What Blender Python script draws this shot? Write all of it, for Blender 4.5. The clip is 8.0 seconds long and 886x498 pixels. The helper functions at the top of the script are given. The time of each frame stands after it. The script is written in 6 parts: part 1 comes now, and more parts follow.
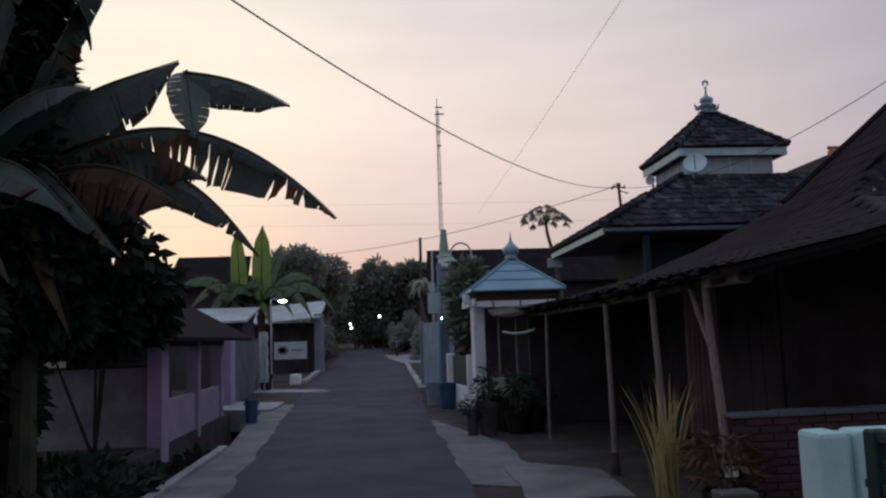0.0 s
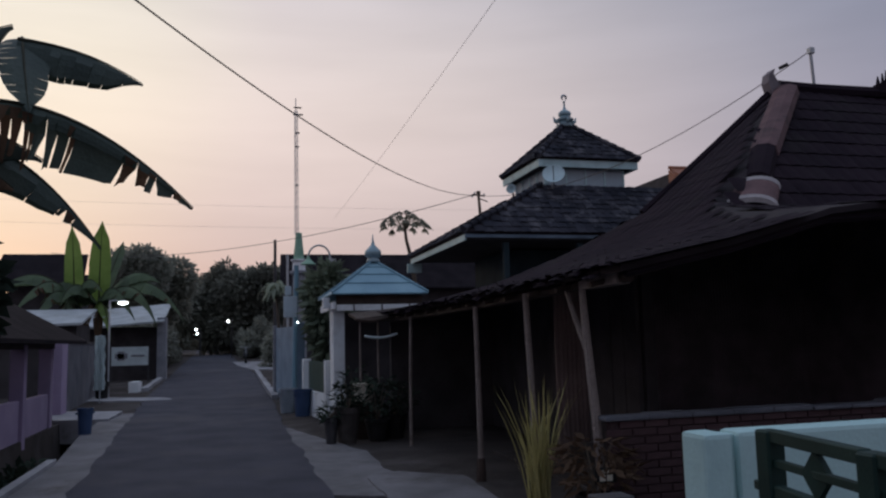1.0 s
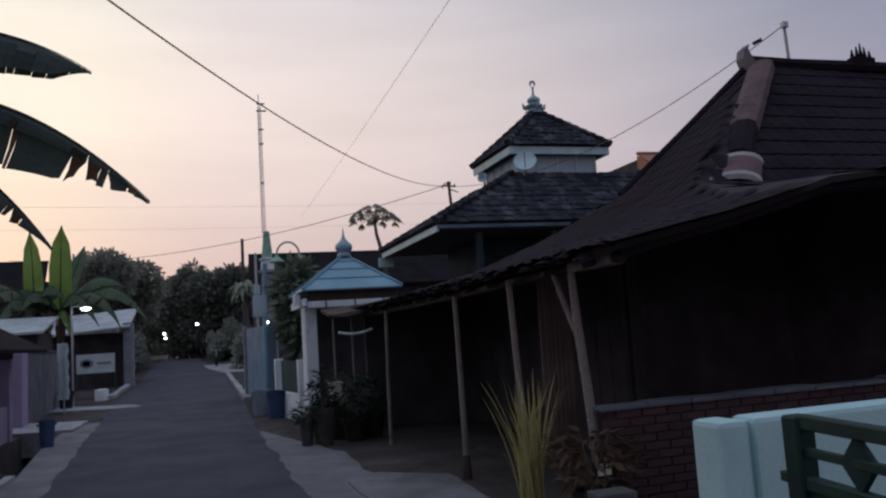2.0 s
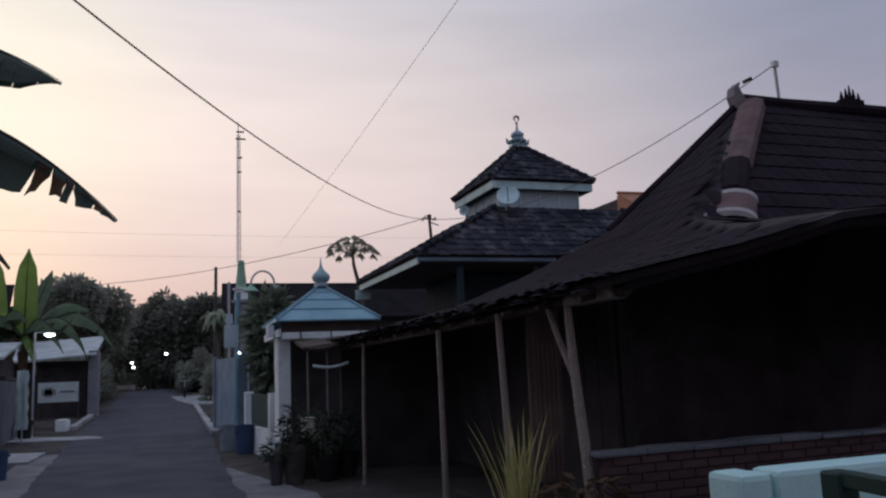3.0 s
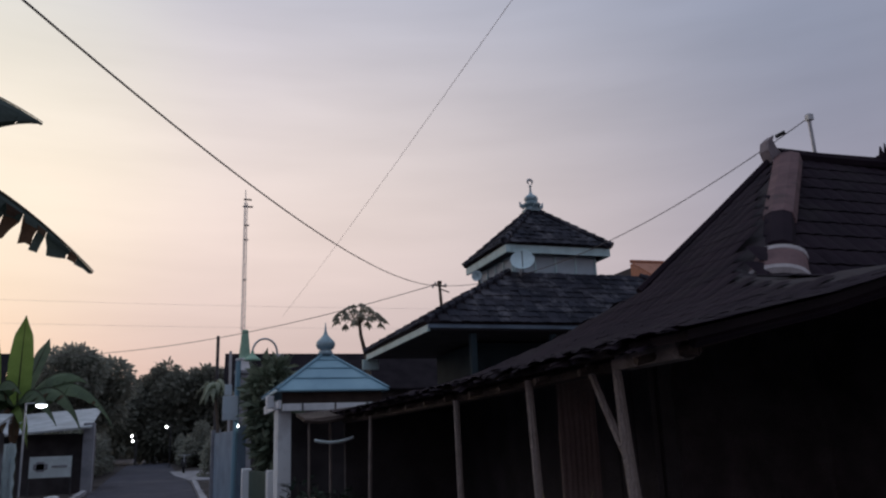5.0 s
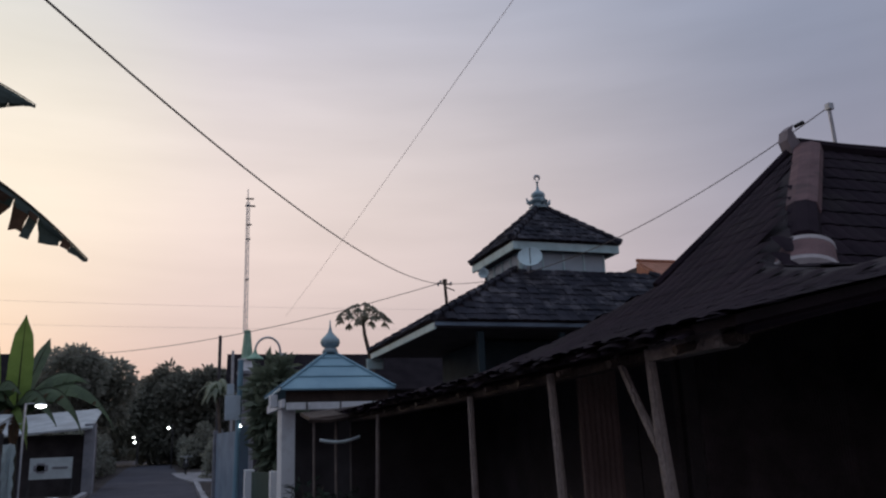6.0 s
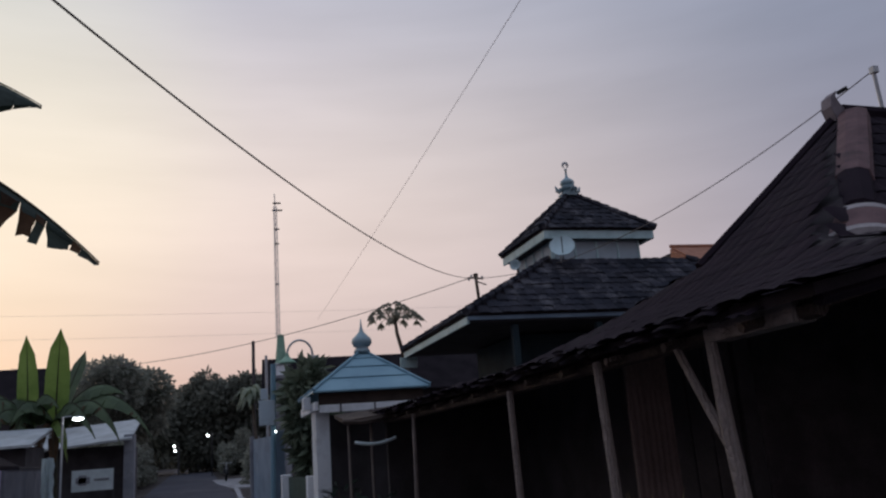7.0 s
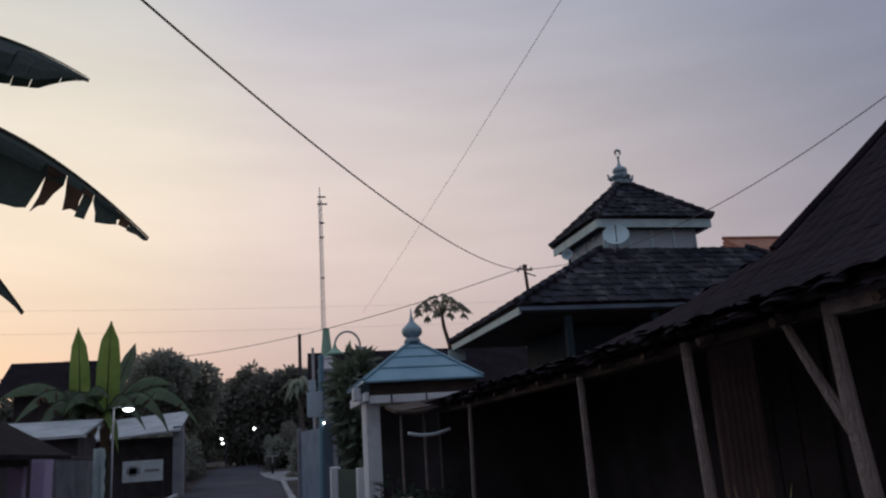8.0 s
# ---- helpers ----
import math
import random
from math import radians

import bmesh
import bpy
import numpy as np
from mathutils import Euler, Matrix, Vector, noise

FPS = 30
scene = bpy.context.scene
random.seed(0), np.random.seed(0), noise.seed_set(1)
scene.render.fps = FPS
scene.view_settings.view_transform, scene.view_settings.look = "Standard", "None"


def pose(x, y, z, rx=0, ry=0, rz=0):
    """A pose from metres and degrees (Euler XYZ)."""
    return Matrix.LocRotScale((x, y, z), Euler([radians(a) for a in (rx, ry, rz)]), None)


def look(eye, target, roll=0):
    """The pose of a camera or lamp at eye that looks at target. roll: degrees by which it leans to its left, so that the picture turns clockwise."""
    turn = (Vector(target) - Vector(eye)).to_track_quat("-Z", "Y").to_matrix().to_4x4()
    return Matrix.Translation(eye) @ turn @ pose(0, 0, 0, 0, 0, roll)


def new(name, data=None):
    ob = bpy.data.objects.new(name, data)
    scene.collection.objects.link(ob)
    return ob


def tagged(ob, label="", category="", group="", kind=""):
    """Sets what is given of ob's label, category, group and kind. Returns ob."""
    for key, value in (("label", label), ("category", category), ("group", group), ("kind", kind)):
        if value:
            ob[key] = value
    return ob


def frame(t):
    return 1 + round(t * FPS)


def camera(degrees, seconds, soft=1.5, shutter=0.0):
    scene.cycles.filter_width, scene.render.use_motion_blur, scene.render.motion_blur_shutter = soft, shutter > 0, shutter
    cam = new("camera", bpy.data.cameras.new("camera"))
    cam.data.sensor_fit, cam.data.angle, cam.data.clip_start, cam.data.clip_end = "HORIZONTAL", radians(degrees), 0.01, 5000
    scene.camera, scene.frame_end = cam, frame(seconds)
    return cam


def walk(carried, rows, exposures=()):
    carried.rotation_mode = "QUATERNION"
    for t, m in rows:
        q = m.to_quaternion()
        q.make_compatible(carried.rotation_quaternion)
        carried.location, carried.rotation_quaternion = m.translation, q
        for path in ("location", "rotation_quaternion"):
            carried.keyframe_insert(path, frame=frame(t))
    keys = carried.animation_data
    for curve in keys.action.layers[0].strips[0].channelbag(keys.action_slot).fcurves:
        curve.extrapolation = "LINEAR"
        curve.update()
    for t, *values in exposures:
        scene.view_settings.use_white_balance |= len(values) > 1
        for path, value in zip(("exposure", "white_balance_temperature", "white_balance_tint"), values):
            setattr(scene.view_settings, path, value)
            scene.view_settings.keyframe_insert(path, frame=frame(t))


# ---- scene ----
cam = camera(58.6, 8.0, soft=2.3)
PATH = [
    (0, (-0.044, 0.36, 1.594), (0.12, 2.34, 1.816), -1.9),
    (0.5, (-0.075, 0.532, 1.549), (0.262, 2.487, 1.802), -2.3),
    (1, (-0.162, 0.772, 1.545), (0.366, 2.687, 1.775), -1.5),
    (2.5, (-0.092, 1.43, 1.52), (0.516, 3.323, 1.736), -3.9),
    (3, (-0.075, 1.646, 1.527), (0.585, 3.51, 1.826), -2.4),
    (3.5, (0.063, 1.856, 1.557), (0.719, 3.71, 1.92), -4.4),
    (4, (0.102, 2.052, 1.538), (0.743, 3.901, 1.95), -3.7),
    (4.5, (0.107, 2.305, 1.552), (0.752, 4.139, 2.02), -2.3),
    (6, (0.146, 2.915, 1.522), (0.779, 4.75, 2.004), -2.2),
    (6.5, (0.165, 3.11, 1.535), (0.792, 4.952, 2.001), -2.6),
    (7, (0.263, 3.31, 1.537), (0.826, 5.168, 2.017), -4.4),
    (7.5, (0.275, 3.553, 1.505), (0.790, 5.425, 1.992), -4.2),
    (8, (0.207, 3.76, 1.497), (0.667, 5.647, 1.975), -3.8),
]
walk(cam, [(t, look(e, g, r)) for t, e, g, r in PATH],
     exposures=[(0.0, 0.18, 6480, 10), (1.0, 0.03, 6330, 10), (2.5, 0.23, 6340, 10), (3.5, 0.19, 6420, 10), (4.5, 0.12, 6460, 10), (6.5, 0.1, 6440, 10), (8.0, -0.04, 6490, 10)])

# ---- world and sun ----
SUN_AZ, SUN_EL = -18.0, 4.0
SUN_DIR = Vector((math.sin(radians(SUN_AZ)) * math.cos(radians(SUN_EL)), math.cos(radians(SUN_AZ)) * math.cos(radians(SUN_EL)), math.sin(radians(SUN_EL))))


def make_world():
    w = bpy.data.worlds.new("dusk_sky")
    scene.world = w
    w.use_nodes = True
    nt = w.node_tree
    n, l = nt.nodes, nt.links
    n.clear()
    out, bg = n.new("ShaderNodeOutputWorld"), n.new("ShaderNodeBackground")
    sky = n.new("ShaderNodeTexSky")
    sky.sky_type, sky.sun_disc = "NISHITA", False
    sky.sun_elevation, sky.sun_rotation = radians(2.0), radians(SUN_AZ)
    tc, sep = n.new("ShaderNodeTexCoord"), n.new("ShaderNodeSeparateXYZ")
    dot = n.new("ShaderNodeVectorMath")
    dot.operation = "DOT_PRODUCT"
    flat = Vector((SUN_DIR.x, SUN_DIR.y, 0.0)).normalized()
    dot.inputs[1].default_value = flat
    rng = n.new("ShaderNodeMapRange")
    rng.interpolation_type = "SMOOTHSTEP"
    rng.inputs["From Min"].default_value, rng.inputs["From Max"].default_value = 0.35, 1.05

    def ramp(stops):
        r = n.new("ShaderNodeValToRGB")
        r.color_ramp.interpolation = "B_SPLINE"
        el = r.color_ramp.elements
        while len(el) < len(stops):
            el.new(0.5)
        for e, (p, c) in zip(el, stops):
            e.position, e.color = p, (*c, 1)
        return r
    near = ramp([(0.0, (0.46, 0.31, 0.33)), (0.09, (0.51, 0.39, 0.395)), (0.20, (0.77, 0.61, 0.56)), (0.34, (0.90, 0.76, 0.68)), (0.52, (0.60, 0.57, 0.62)), (0.75, (0.56, 0.60, 0.74)), (1.0, (0.60, 0.70, 0.90))])
    away = ramp([(0.0, (0.38, 0.30, 0.37)), (0.15, (0.36, 0.32, 0.39)), (0.40, (0.195, 0.215, 0.29)), (0.66, (0.34, 0.38, 0.50)), (1.0, (0.60, 0.70, 0.90))])
    # the sky opposite the glow is far dimmer
    back = n.new("ShaderNodeMapRange")
    back.interpolation_type = "SMOOTHSTEP"
    back.inputs["From Min"].default_value, back.inputs["From Max"].default_value = -0.8, 0.55
    back.inputs["To Min"].default_value, back.inputs["To Max"].default_value = 0.80, 1.0
    dim = n.new("ShaderNodeMath")
    dim.operation = "MULTIPLY"
    mix, add = n.new("ShaderNodeMix"), n.new("ShaderNodeMix")
    mix.data_type = add.data_type = "RGBA"
    add.blend_type = "ADD"
    add.inputs[0].default_value = 0.02
    # thin streaks of cloud low over the glow
    mp, tex = n.new("ShaderNodeMapping"), n.new("ShaderNodeTexNoise")
    mp.inputs["Scale"].default_value = (2.2, 2.2, 14.0)
    tex.inputs["Scale"].default_value, tex.inputs["Detail"].default_value = 1.6, 4.0
    cl = n.new("ShaderNodeMapRange")
    cl.inputs["From Min"].default_value, cl.inputs["From Max"].default_value = 0.3, 0.7
    cl.inputs["To Min"].default_value, cl.inputs["To Max"].default_value = 0.95, 1.04
    mul = n.new("ShaderNodeVectorMath")
    mul.operation = "SCALE"
    l.new(tc.outputs["Generated"], sep.inputs[0])
    l.new(tc.outputs["Generated"], dot.inputs[0])
    l.new(tc.outputs["Generated"], mp.inputs["Vector"])
    l.new(mp.outputs[0], tex.inputs["Vector"])
    l.new(tex.outputs["Fac"], cl.inputs["Value"])
    l.new(dot.outputs["Value"], rng.inputs["Value"])
    for r in (near, away):
        l.new(sep.outputs["Z"], r.inputs[0])
    l.new(rng.outputs[0], mix.inputs[0])
    l.new(away.outputs[0], mix.inputs[6])
    l.new(near.outputs[0], mix.inputs[7])
    l.new(mix.outputs[2], mul.inputs[0])
    l.new(dot.outputs["Value"], back.inputs["Value"])
    l.new(cl.outputs[0], dim.inputs[0])
    l.new(back.outputs[0], dim.inputs[1])
    l.new(dim.outputs[0], mul.inputs["Scale"])
    l.new(mul.outputs[0], add.inputs[6])
    l.new(sky.outputs[0], add.inputs[7])
    # the yellow heart of the glow
    gdir = Vector((math.sin(radians(-24)), math.cos(radians(-24)), math.tan(radians(20)))).normalized()
    gd, gr_, gm = n.new("ShaderNodeVectorMath"), n.new("ShaderNodeMapRange"), n.new("ShaderNodeMix")
    gd.operation = "DOT_PRODUCT"
    gd.inputs[1].default_value = gdir
    gr_.interpolation_type = "SMOOTHERSTEP"
    gr_.inputs["From Min"].default_value, gr_.inputs["From Max"].default_value = 0.88, 1.0
    gm.data_type, gm.blend_type = "RGBA", "ADD"
    gm.inputs[7].default_value = (0.07, 0.09, 0.0, 1)
    l.new(tc.outputs["Generated"], gd.inputs[0])
    l.new(gd.outputs["Value"], gr_.inputs["Value"])
    l.new(gr_.outputs[0], gm.inputs[0])
    l.new(add.outputs[2], gm.inputs[6])
    l.new(gm.outputs[2], bg.inputs["Color"])
    bg.inputs["Strength"].default_value = 1.0
    l.new(bg.outputs[0], out.inputs[0])


make_world()
sun = bpy.data.lights.new("sun", "SUN")
sun.energy, sun.angle, sun.color = 0.16, radians(20), (1.0, 0.82, 0.62)
sun_ob = new("sun", sun)
sun_ob.matrix_basis = look(SUN_DIR * 100, (0, 0, 0))

# ---- materials ----


def mat(name, a, b, scale=6.0, rough=0.8, bump=0.3, fine=60.0, metal=0.0, vary=0.0, trans=0.0, wave=None, stain=None, stain_scale=0.8, spec=0.3, grain=0.25):
    """Procedural surface: two colours by coarse noise, a finer grain in both colour and relief, stains with edges of their own."""
    m = bpy.data.materials.new(name)
    m.use_nodes = True
    nt = m.node_tree
    n, l = nt.nodes, nt.links
    bs = n["Principled BSDF"]
    bs.inputs["Roughness"].default_value, bs.inputs["Metallic"].default_value = rough, metal
    bs.inputs["Specular IOR Level"].default_value = spec
    tc = n.new("ShaderNodeTexCoord")
    co, fi = n.new("ShaderNodeTexNoise"), n.new("ShaderNodeTexNoise")
    co.inputs["Scale"].default_value, co.inputs["Detail"].default_value = scale, 5.0
    fi.inputs["Scale"].default_value, fi.inputs["Detail"].default_value = fine, 3.0
    for t in (co, fi):
        l.new(tc.outputs["Object"], t.inputs["Vector"])
    cr = n.new("ShaderNodeValToRGB")
    cr.color_ramp.elements[0].position, cr.color_ramp.elements[0].color = 0.35, (*a, 1)
    cr.color_ramp.elements[1].position, cr.color_ramp.elements[1].color = 0.68, (*b, 1)
    l.new(co.outputs["Fac"], cr.inputs[0])
    col = cr.outputs[0]
    g = n.new("ShaderNodeMapRange")
    g.inputs["To Min"].default_value, g.inputs["To Max"].default_value = 1 - grain, 1 + grain
    l.new(fi.outputs["Fac"], g.inputs["Value"])
    sc = n.new("ShaderNodeVectorMath")
    sc.operation = "SCALE"
    l.new(col, sc.inputs[0])
    l.new(g.outputs[0], sc.inputs["Scale"])
    col = sc.outputs[0]
    if vary:
        oi = n.new("ShaderNodeObjectInfo")
        gi = n.new("ShaderNodeNewGeometry")
        av = n.new("ShaderNodeMath")
        av.operation = "ADD"
        l.new(oi.outputs["Random"], av.inputs[0])
        l.new(gi.outputs["Random Per Island"], av.inputs[1])
        vr = n.new("ShaderNodeMapRange")
        vr.inputs["From Max"].default_value = 2.0
        vr.inputs["To Min"].default_value, vr.inputs["To Max"].default_value = 1 - vary, 1 + vary
        l.new(av.outputs[0], vr.inputs["Value"])
        s2 = n.new("ShaderNodeVectorMath")
        s2.operation = "SCALE"
        l.new(col, s2.inputs[0])
        l.new(vr.outputs[0], s2.inputs["Scale"])
        col = s2.outputs[0]
    if stain:
        st = n.new("ShaderNodeTexNoise")
        st.inputs["Scale"].default_value, st.inputs["Detail"].default_value, st.inputs["Roughness"].default_value = stain_scale, 8.0, 0.65
        l.new(tc.outputs["Object"], st.inputs["Vector"])
        sr = n.new("ShaderNodeMapRange")
        sr.inputs["From Min"].default_value, sr.inputs["From Max"].default_value = 0.52, 0.66
        sr.inputs["To Max"].default_value = 0.75
        l.new(st.outputs["Fac"], sr.inputs["Value"])
        mx = n.new("ShaderNodeMix")
        mx.data_type = "RGBA"
        l.new(sr.outputs[0], mx.inputs[0])
        l.new(col, mx.inputs[6])
        mx.inputs[7].default_value = (*stain, 1)
        col = mx.outputs[2]
    l.new(col, bs.inputs["Base Color"])
    hgt = fi.outputs["Fac"]
    if wave:
        wv = n.new("ShaderNodeTexWave")
        wv.bands_direction = wave[0]
        wv.inputs["Scale"].default_value, wv.inputs["Distortion"].default_value = wave[1], wave[2]
        l.new(tc.outputs["Object"], wv.inputs["Vector"])
        ad = n.new("ShaderNodeMath")
        ad.operation = "MULTIPLY_ADD"
        ad.inputs[1].default_value = 0.4
        l.new(fi.outputs["Fac"], ad.inputs[0])
        l.new(wv.outputs["Fac"], ad.inputs[2])
        hgt = ad.outputs[0]
    if bump:
        bp = n.new("ShaderNodeBump")
        bp.inputs["Strength"].default_value, bp.inputs["Distance"].default_value = bump, 0.02
        l.new(hgt, bp.inputs["Height"])
        l.new(bp.outputs[0], bs.inputs["Normal"])
    if trans:
        tr, ms = n.new("ShaderNodeBsdfTranslucent"), n.new("ShaderNodeMixShader")
        ms.inputs[0].default_value = trans
        l.new(col, tr.inputs["Color"])
        l.new(bs.outputs[0], ms.inputs[1])
        l.new(tr.outputs[0], ms.inputs[2])
        l.new(ms.outputs[0], n["Material Output"].inputs["Surface"])
    return m


def glow(name, colour, strength):
    m = bpy.data.materials.new(name)
    m.use_nodes = True
    bs = m.node_tree.nodes["Principled BSDF"]
    bs.inputs["Base Color"].default_value = (*colour, 1)
    bs.inputs["Emission Color"].default_value = (*colour, 1)
    bs.inputs["Emission Strength"].default_value = strength
    return m


M_ASPHALT = mat("asphalt", (0.044, 0.045, 0.061), (0.069, 0.069, 0.089), 1.2, 0.9, 0.5, 140, spec=0.2, stain=(0.088, 0.084, 0.096), stain_scale=0.35)
M_CONCRETE = mat("concrete", (0.125, 0.122, 0.132), (0.20, 0.195, 0.21), 1.5, 0.9, 0.4, 60, stain=(0.08, 0.072, 0.07), stain_scale=0.9)
M_PALECONC = mat("pale_concrete", (0.24, 0.24, 0.26), (0.35, 0.35, 0.375), 1.5, 0.9, 0.3, 60, stain=(0.15, 0.14, 0.14), stain_scale=1.4)
M_EARTH = mat("earth", (0.050, 0.044, 0.043), (0.085, 0.074, 0.071), 0.9, 1.0, 0.8, 25, spec=0.05, stain=(0.115, 0.105, 0.105), stain_scale=0.5)
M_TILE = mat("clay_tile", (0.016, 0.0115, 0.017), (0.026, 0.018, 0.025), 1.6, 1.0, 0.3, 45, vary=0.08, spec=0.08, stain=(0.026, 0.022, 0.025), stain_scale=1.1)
M_MTILE = mat("mossy_tile", (0.024, 0.026, 0.036), (0.044, 0.043, 0.054), 1.8, 1.0, 0.4, 45, vary=0.5, spec=0.1, stain=(0.14, 0.135, 0.15), stain_scale=2.2)
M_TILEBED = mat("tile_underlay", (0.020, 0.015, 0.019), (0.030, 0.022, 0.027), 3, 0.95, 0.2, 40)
M_CAP = mat("ridge_cap", (0.10, 0.058, 0.062), (0.15, 0.088, 0.092), 4, 0.9, 0.3, 50, stain=(0.055, 0.04, 0.042), stain_scale=2.5)
M_CEMENT = mat("cement_band", (0.26, 0.235, 0.24), (0.37, 0.34, 0.345), 5, 0.9, 0.3, 60)
M_WOOD = mat("weathered_wood", (0.20, 0.165, 0.15), (0.33, 0.28, 0.26), 3, 0.85, 0.6, 40, wave=("X", 18, 6), stain=(0.12, 0.09, 0.08), stain_scale=3)
M_DARKWOOD = mat("dark_wood", (0.045, 0.032, 0.027), (0.085, 0.06, 0.05), 3, 0.8, 0.6, 40, wave=("X", 14, 5), vary=0.25)
M_BRICK = mat("old_red_brick", (0.052, 0.029, 0.032), (0.082, 0.046, 0.050), 5, 0.9, 0.5, 60, vary=0.3)
M_MORTAR = mat("mortar", (0.048, 0.032, 0.034), (0.070, 0.046, 0.049), 6, 0.95, 0.4, 70)
M_TEALWALL = mat("pale_turquoise_paint", (0.42, 0.61, 0.61), (0.46, 0.66, 0.66), 1.6, 0.7, 0.15, 40, stain=(0.36, 0.53, 0.54), stain_scale=1.3, grain=0.07)
M_GREENIRON = mat("dark_green_iron", (0.006, 0.024, 0.020), (0.011, 0.036, 0.029), 6, 0.65, 0.1, 60)
M_BLUEROOF = mat("pale_blue_sheet", (0.16, 0.29, 0.37), (0.22, 0.37, 0.45), 1.2, 0.55, 0.1, 30, stain=(0.12, 0.22, 0.29), stain_scale=0.9, grain=0.07)
M_FASCIA = mat("mint_fascia", (0.46, 0.64, 0.66), (0.56, 0.73, 0.74), 3, 0.6, 0.1, 40, stain=(0.36, 0.50, 0.52), stain_scale=2, grain=0.07)
M_WHITE = mat("white_paint", (0.74, 0.78, 0.81), (0.82, 0.85, 0.87), 1.5, 0.75, 0.15, 50, stain=(0.48, 0.49, 0.50), stain_scale=1.2, grain=0.07)
M_LILAC = mat("lilac_paint", (0.30, 0.235, 0.36), (0.38, 0.30, 0.44), 1.5, 0.8, 0.15, 50, stain=(0.27, 0.22, 0.32), stain_scale=1.0, grain=0.07)
M_BLOCK = mat("grey_block", (0.17, 0.165, 0.18), (0.25, 0.24, 0.26), 2.5, 0.95, 0.5, 40, vary=0.15)
# dark plaster; indoor and under-eave shade is put into its colour
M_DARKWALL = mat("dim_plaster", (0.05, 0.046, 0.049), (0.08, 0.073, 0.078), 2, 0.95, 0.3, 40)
# planks kept pale so their colour lifts the unlit interior
M_PLANK = mat("inner_plank", (0.18, 0.16, 0.175), (0.28, 0.25, 0.27), 2, 0.95, 0.4, 40, wave=("X", 6, 2))
# the deep shade under the mosque eaves is put into this wall colour
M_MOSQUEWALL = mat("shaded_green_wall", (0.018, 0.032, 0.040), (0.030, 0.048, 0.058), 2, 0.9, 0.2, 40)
M_DIMGREY = mat("dim_grey_render", (0.10, 0.105, 0.125), (0.15, 0.155, 0.18), 1.6, 0.9, 0.3, 40, stain=(0.07, 0.07, 0.085), stain_scale=1.2)
M_GREY = mat("grey_paint", (0.22, 0.23, 0.26), (0.30, 0.31, 0.34), 1.6, 0.8, 0.2, 40, stain=(0.15, 0.15, 0.17), stain_scale=1.5)
M_BLUEGREY = mat("blue_grey_paint", (0.17, 0.24, 0.32), (0.23, 0.31, 0.40), 1.8, 0.7, 0.2, 40, stain=(0.13, 0.17, 0.22), stain_scale=1.5)
M_STEEL = mat("galvanised_steel", (0.38, 0.40, 0.42), (0.50, 0.52, 0.54), 5, 0.5, 0.05, 60, metal=0.4)
M_DARKMETAL = mat("dark_metal", (0.05, 0.05, 0.055), (0.08, 0.08, 0.085), 6, 0.55, 0.1, 60, metal=0.3)
M_CABLE = mat("black_cable", (0.13, 0.11, 0.105), (0.17, 0.15, 0.145), 8, 0.7, 0.0, 60)
M_PALEWIRE = mat("pale_wire", (0.52, 0.46, 0.46), (0.58, 0.52, 0.52), 8, 0.7, 0.0, 60)
M_ASBESTOS = mat("pale_fibre_sheet", (0.34, 0.37, 0.39), (0.46, 0.49, 0.51), 1.6, 0.85, 0.15, 40, stain=(0.30, 0.31, 0.31), stain_scale=1.2)
M_DARKROOF = mat("dark_roof", (0.015, 0.013, 0.016), (0.025, 0.021, 0.025), 1.2, 1.0, 0.3, 20, spec=0.05)
M_BANANA = mat("banana_leaf", (0.040, 0.062, 0.055), (0.068, 0.095, 0.080), 1.5, 0.5, 0.3, 30, trans=0.2, vary=0.15)
M_BANANAY = mat("young_banana_leaf", (0.15, 0.24, 0.06), (0.22, 0.33, 0.09), 1.5, 0.5, 0.2, 30, trans=0.45)
M_BANANAL = mat("light_banana_leaf", (0.085, 0.125, 0.075), (0.13, 0.185, 0.10), 1.5, 0.5, 0.2, 30, trans=0.4, vary=0.2)
M_DRYLEAF = mat("dry_banana_leaf", (0.075, 0.046, 0.030), (0.125, 0.080, 0.052), 3, 0.9, 0.4, 30, trans=0.3, vary=0.25)
M_STEM = mat("banana_stem", (0.035, 0.038, 0.026), (0.065, 0.062, 0.042), 4, 0.8, 0.5, 40)
# distance haze over the far trees is put into this paler leaf colour
M_HAZYLEAF = mat("hazy_far_leaf", (0.21, 0.22, 0.185), (0.28, 0.285, 0.235), 0.5, 0.7, 0.0, 40, trans=0.5, vary=0.5)
# darker leaf copy: shade in the clump and pots is put into its colour
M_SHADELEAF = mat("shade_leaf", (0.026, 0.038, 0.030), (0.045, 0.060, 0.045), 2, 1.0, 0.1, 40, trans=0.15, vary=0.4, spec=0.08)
M_PAPAYA = mat("papaya_leaf", (0.20, 0.20, 0.15), (0.30, 0.28, 0.21), 2, 0.7, 0.1, 40, trans=0.45, vary=0.4)
M_BARK = mat("bark", (0.09, 0.07, 0.055), (0.16, 0.13, 0.10), 5, 0.95, 0.7, 40)
M_GRASS = mat("lemongrass", (0.35, 0.32, 0.13), (0.50, 0.455, 0.21), 3, 0.7, 0.1, 40, trans=0.3, vary=0.3)
M_BLUEPLAST = mat("blue_plastic", (0.03, 0.06, 0.13), (0.045, 0.08, 0.165), 4, 0.5, 0.05, 60)
M_GREYPLAST = mat("grey_plastic", (0.20, 0.24, 0.28), (0.27, 0.31, 0.35), 4, 0.5, 0.05, 60)
M_BLACK = mat("black_rubber", (0.012, 0.012, 0.013), (0.02, 0.02, 0.021), 6, 0.7, 0.1, 60)
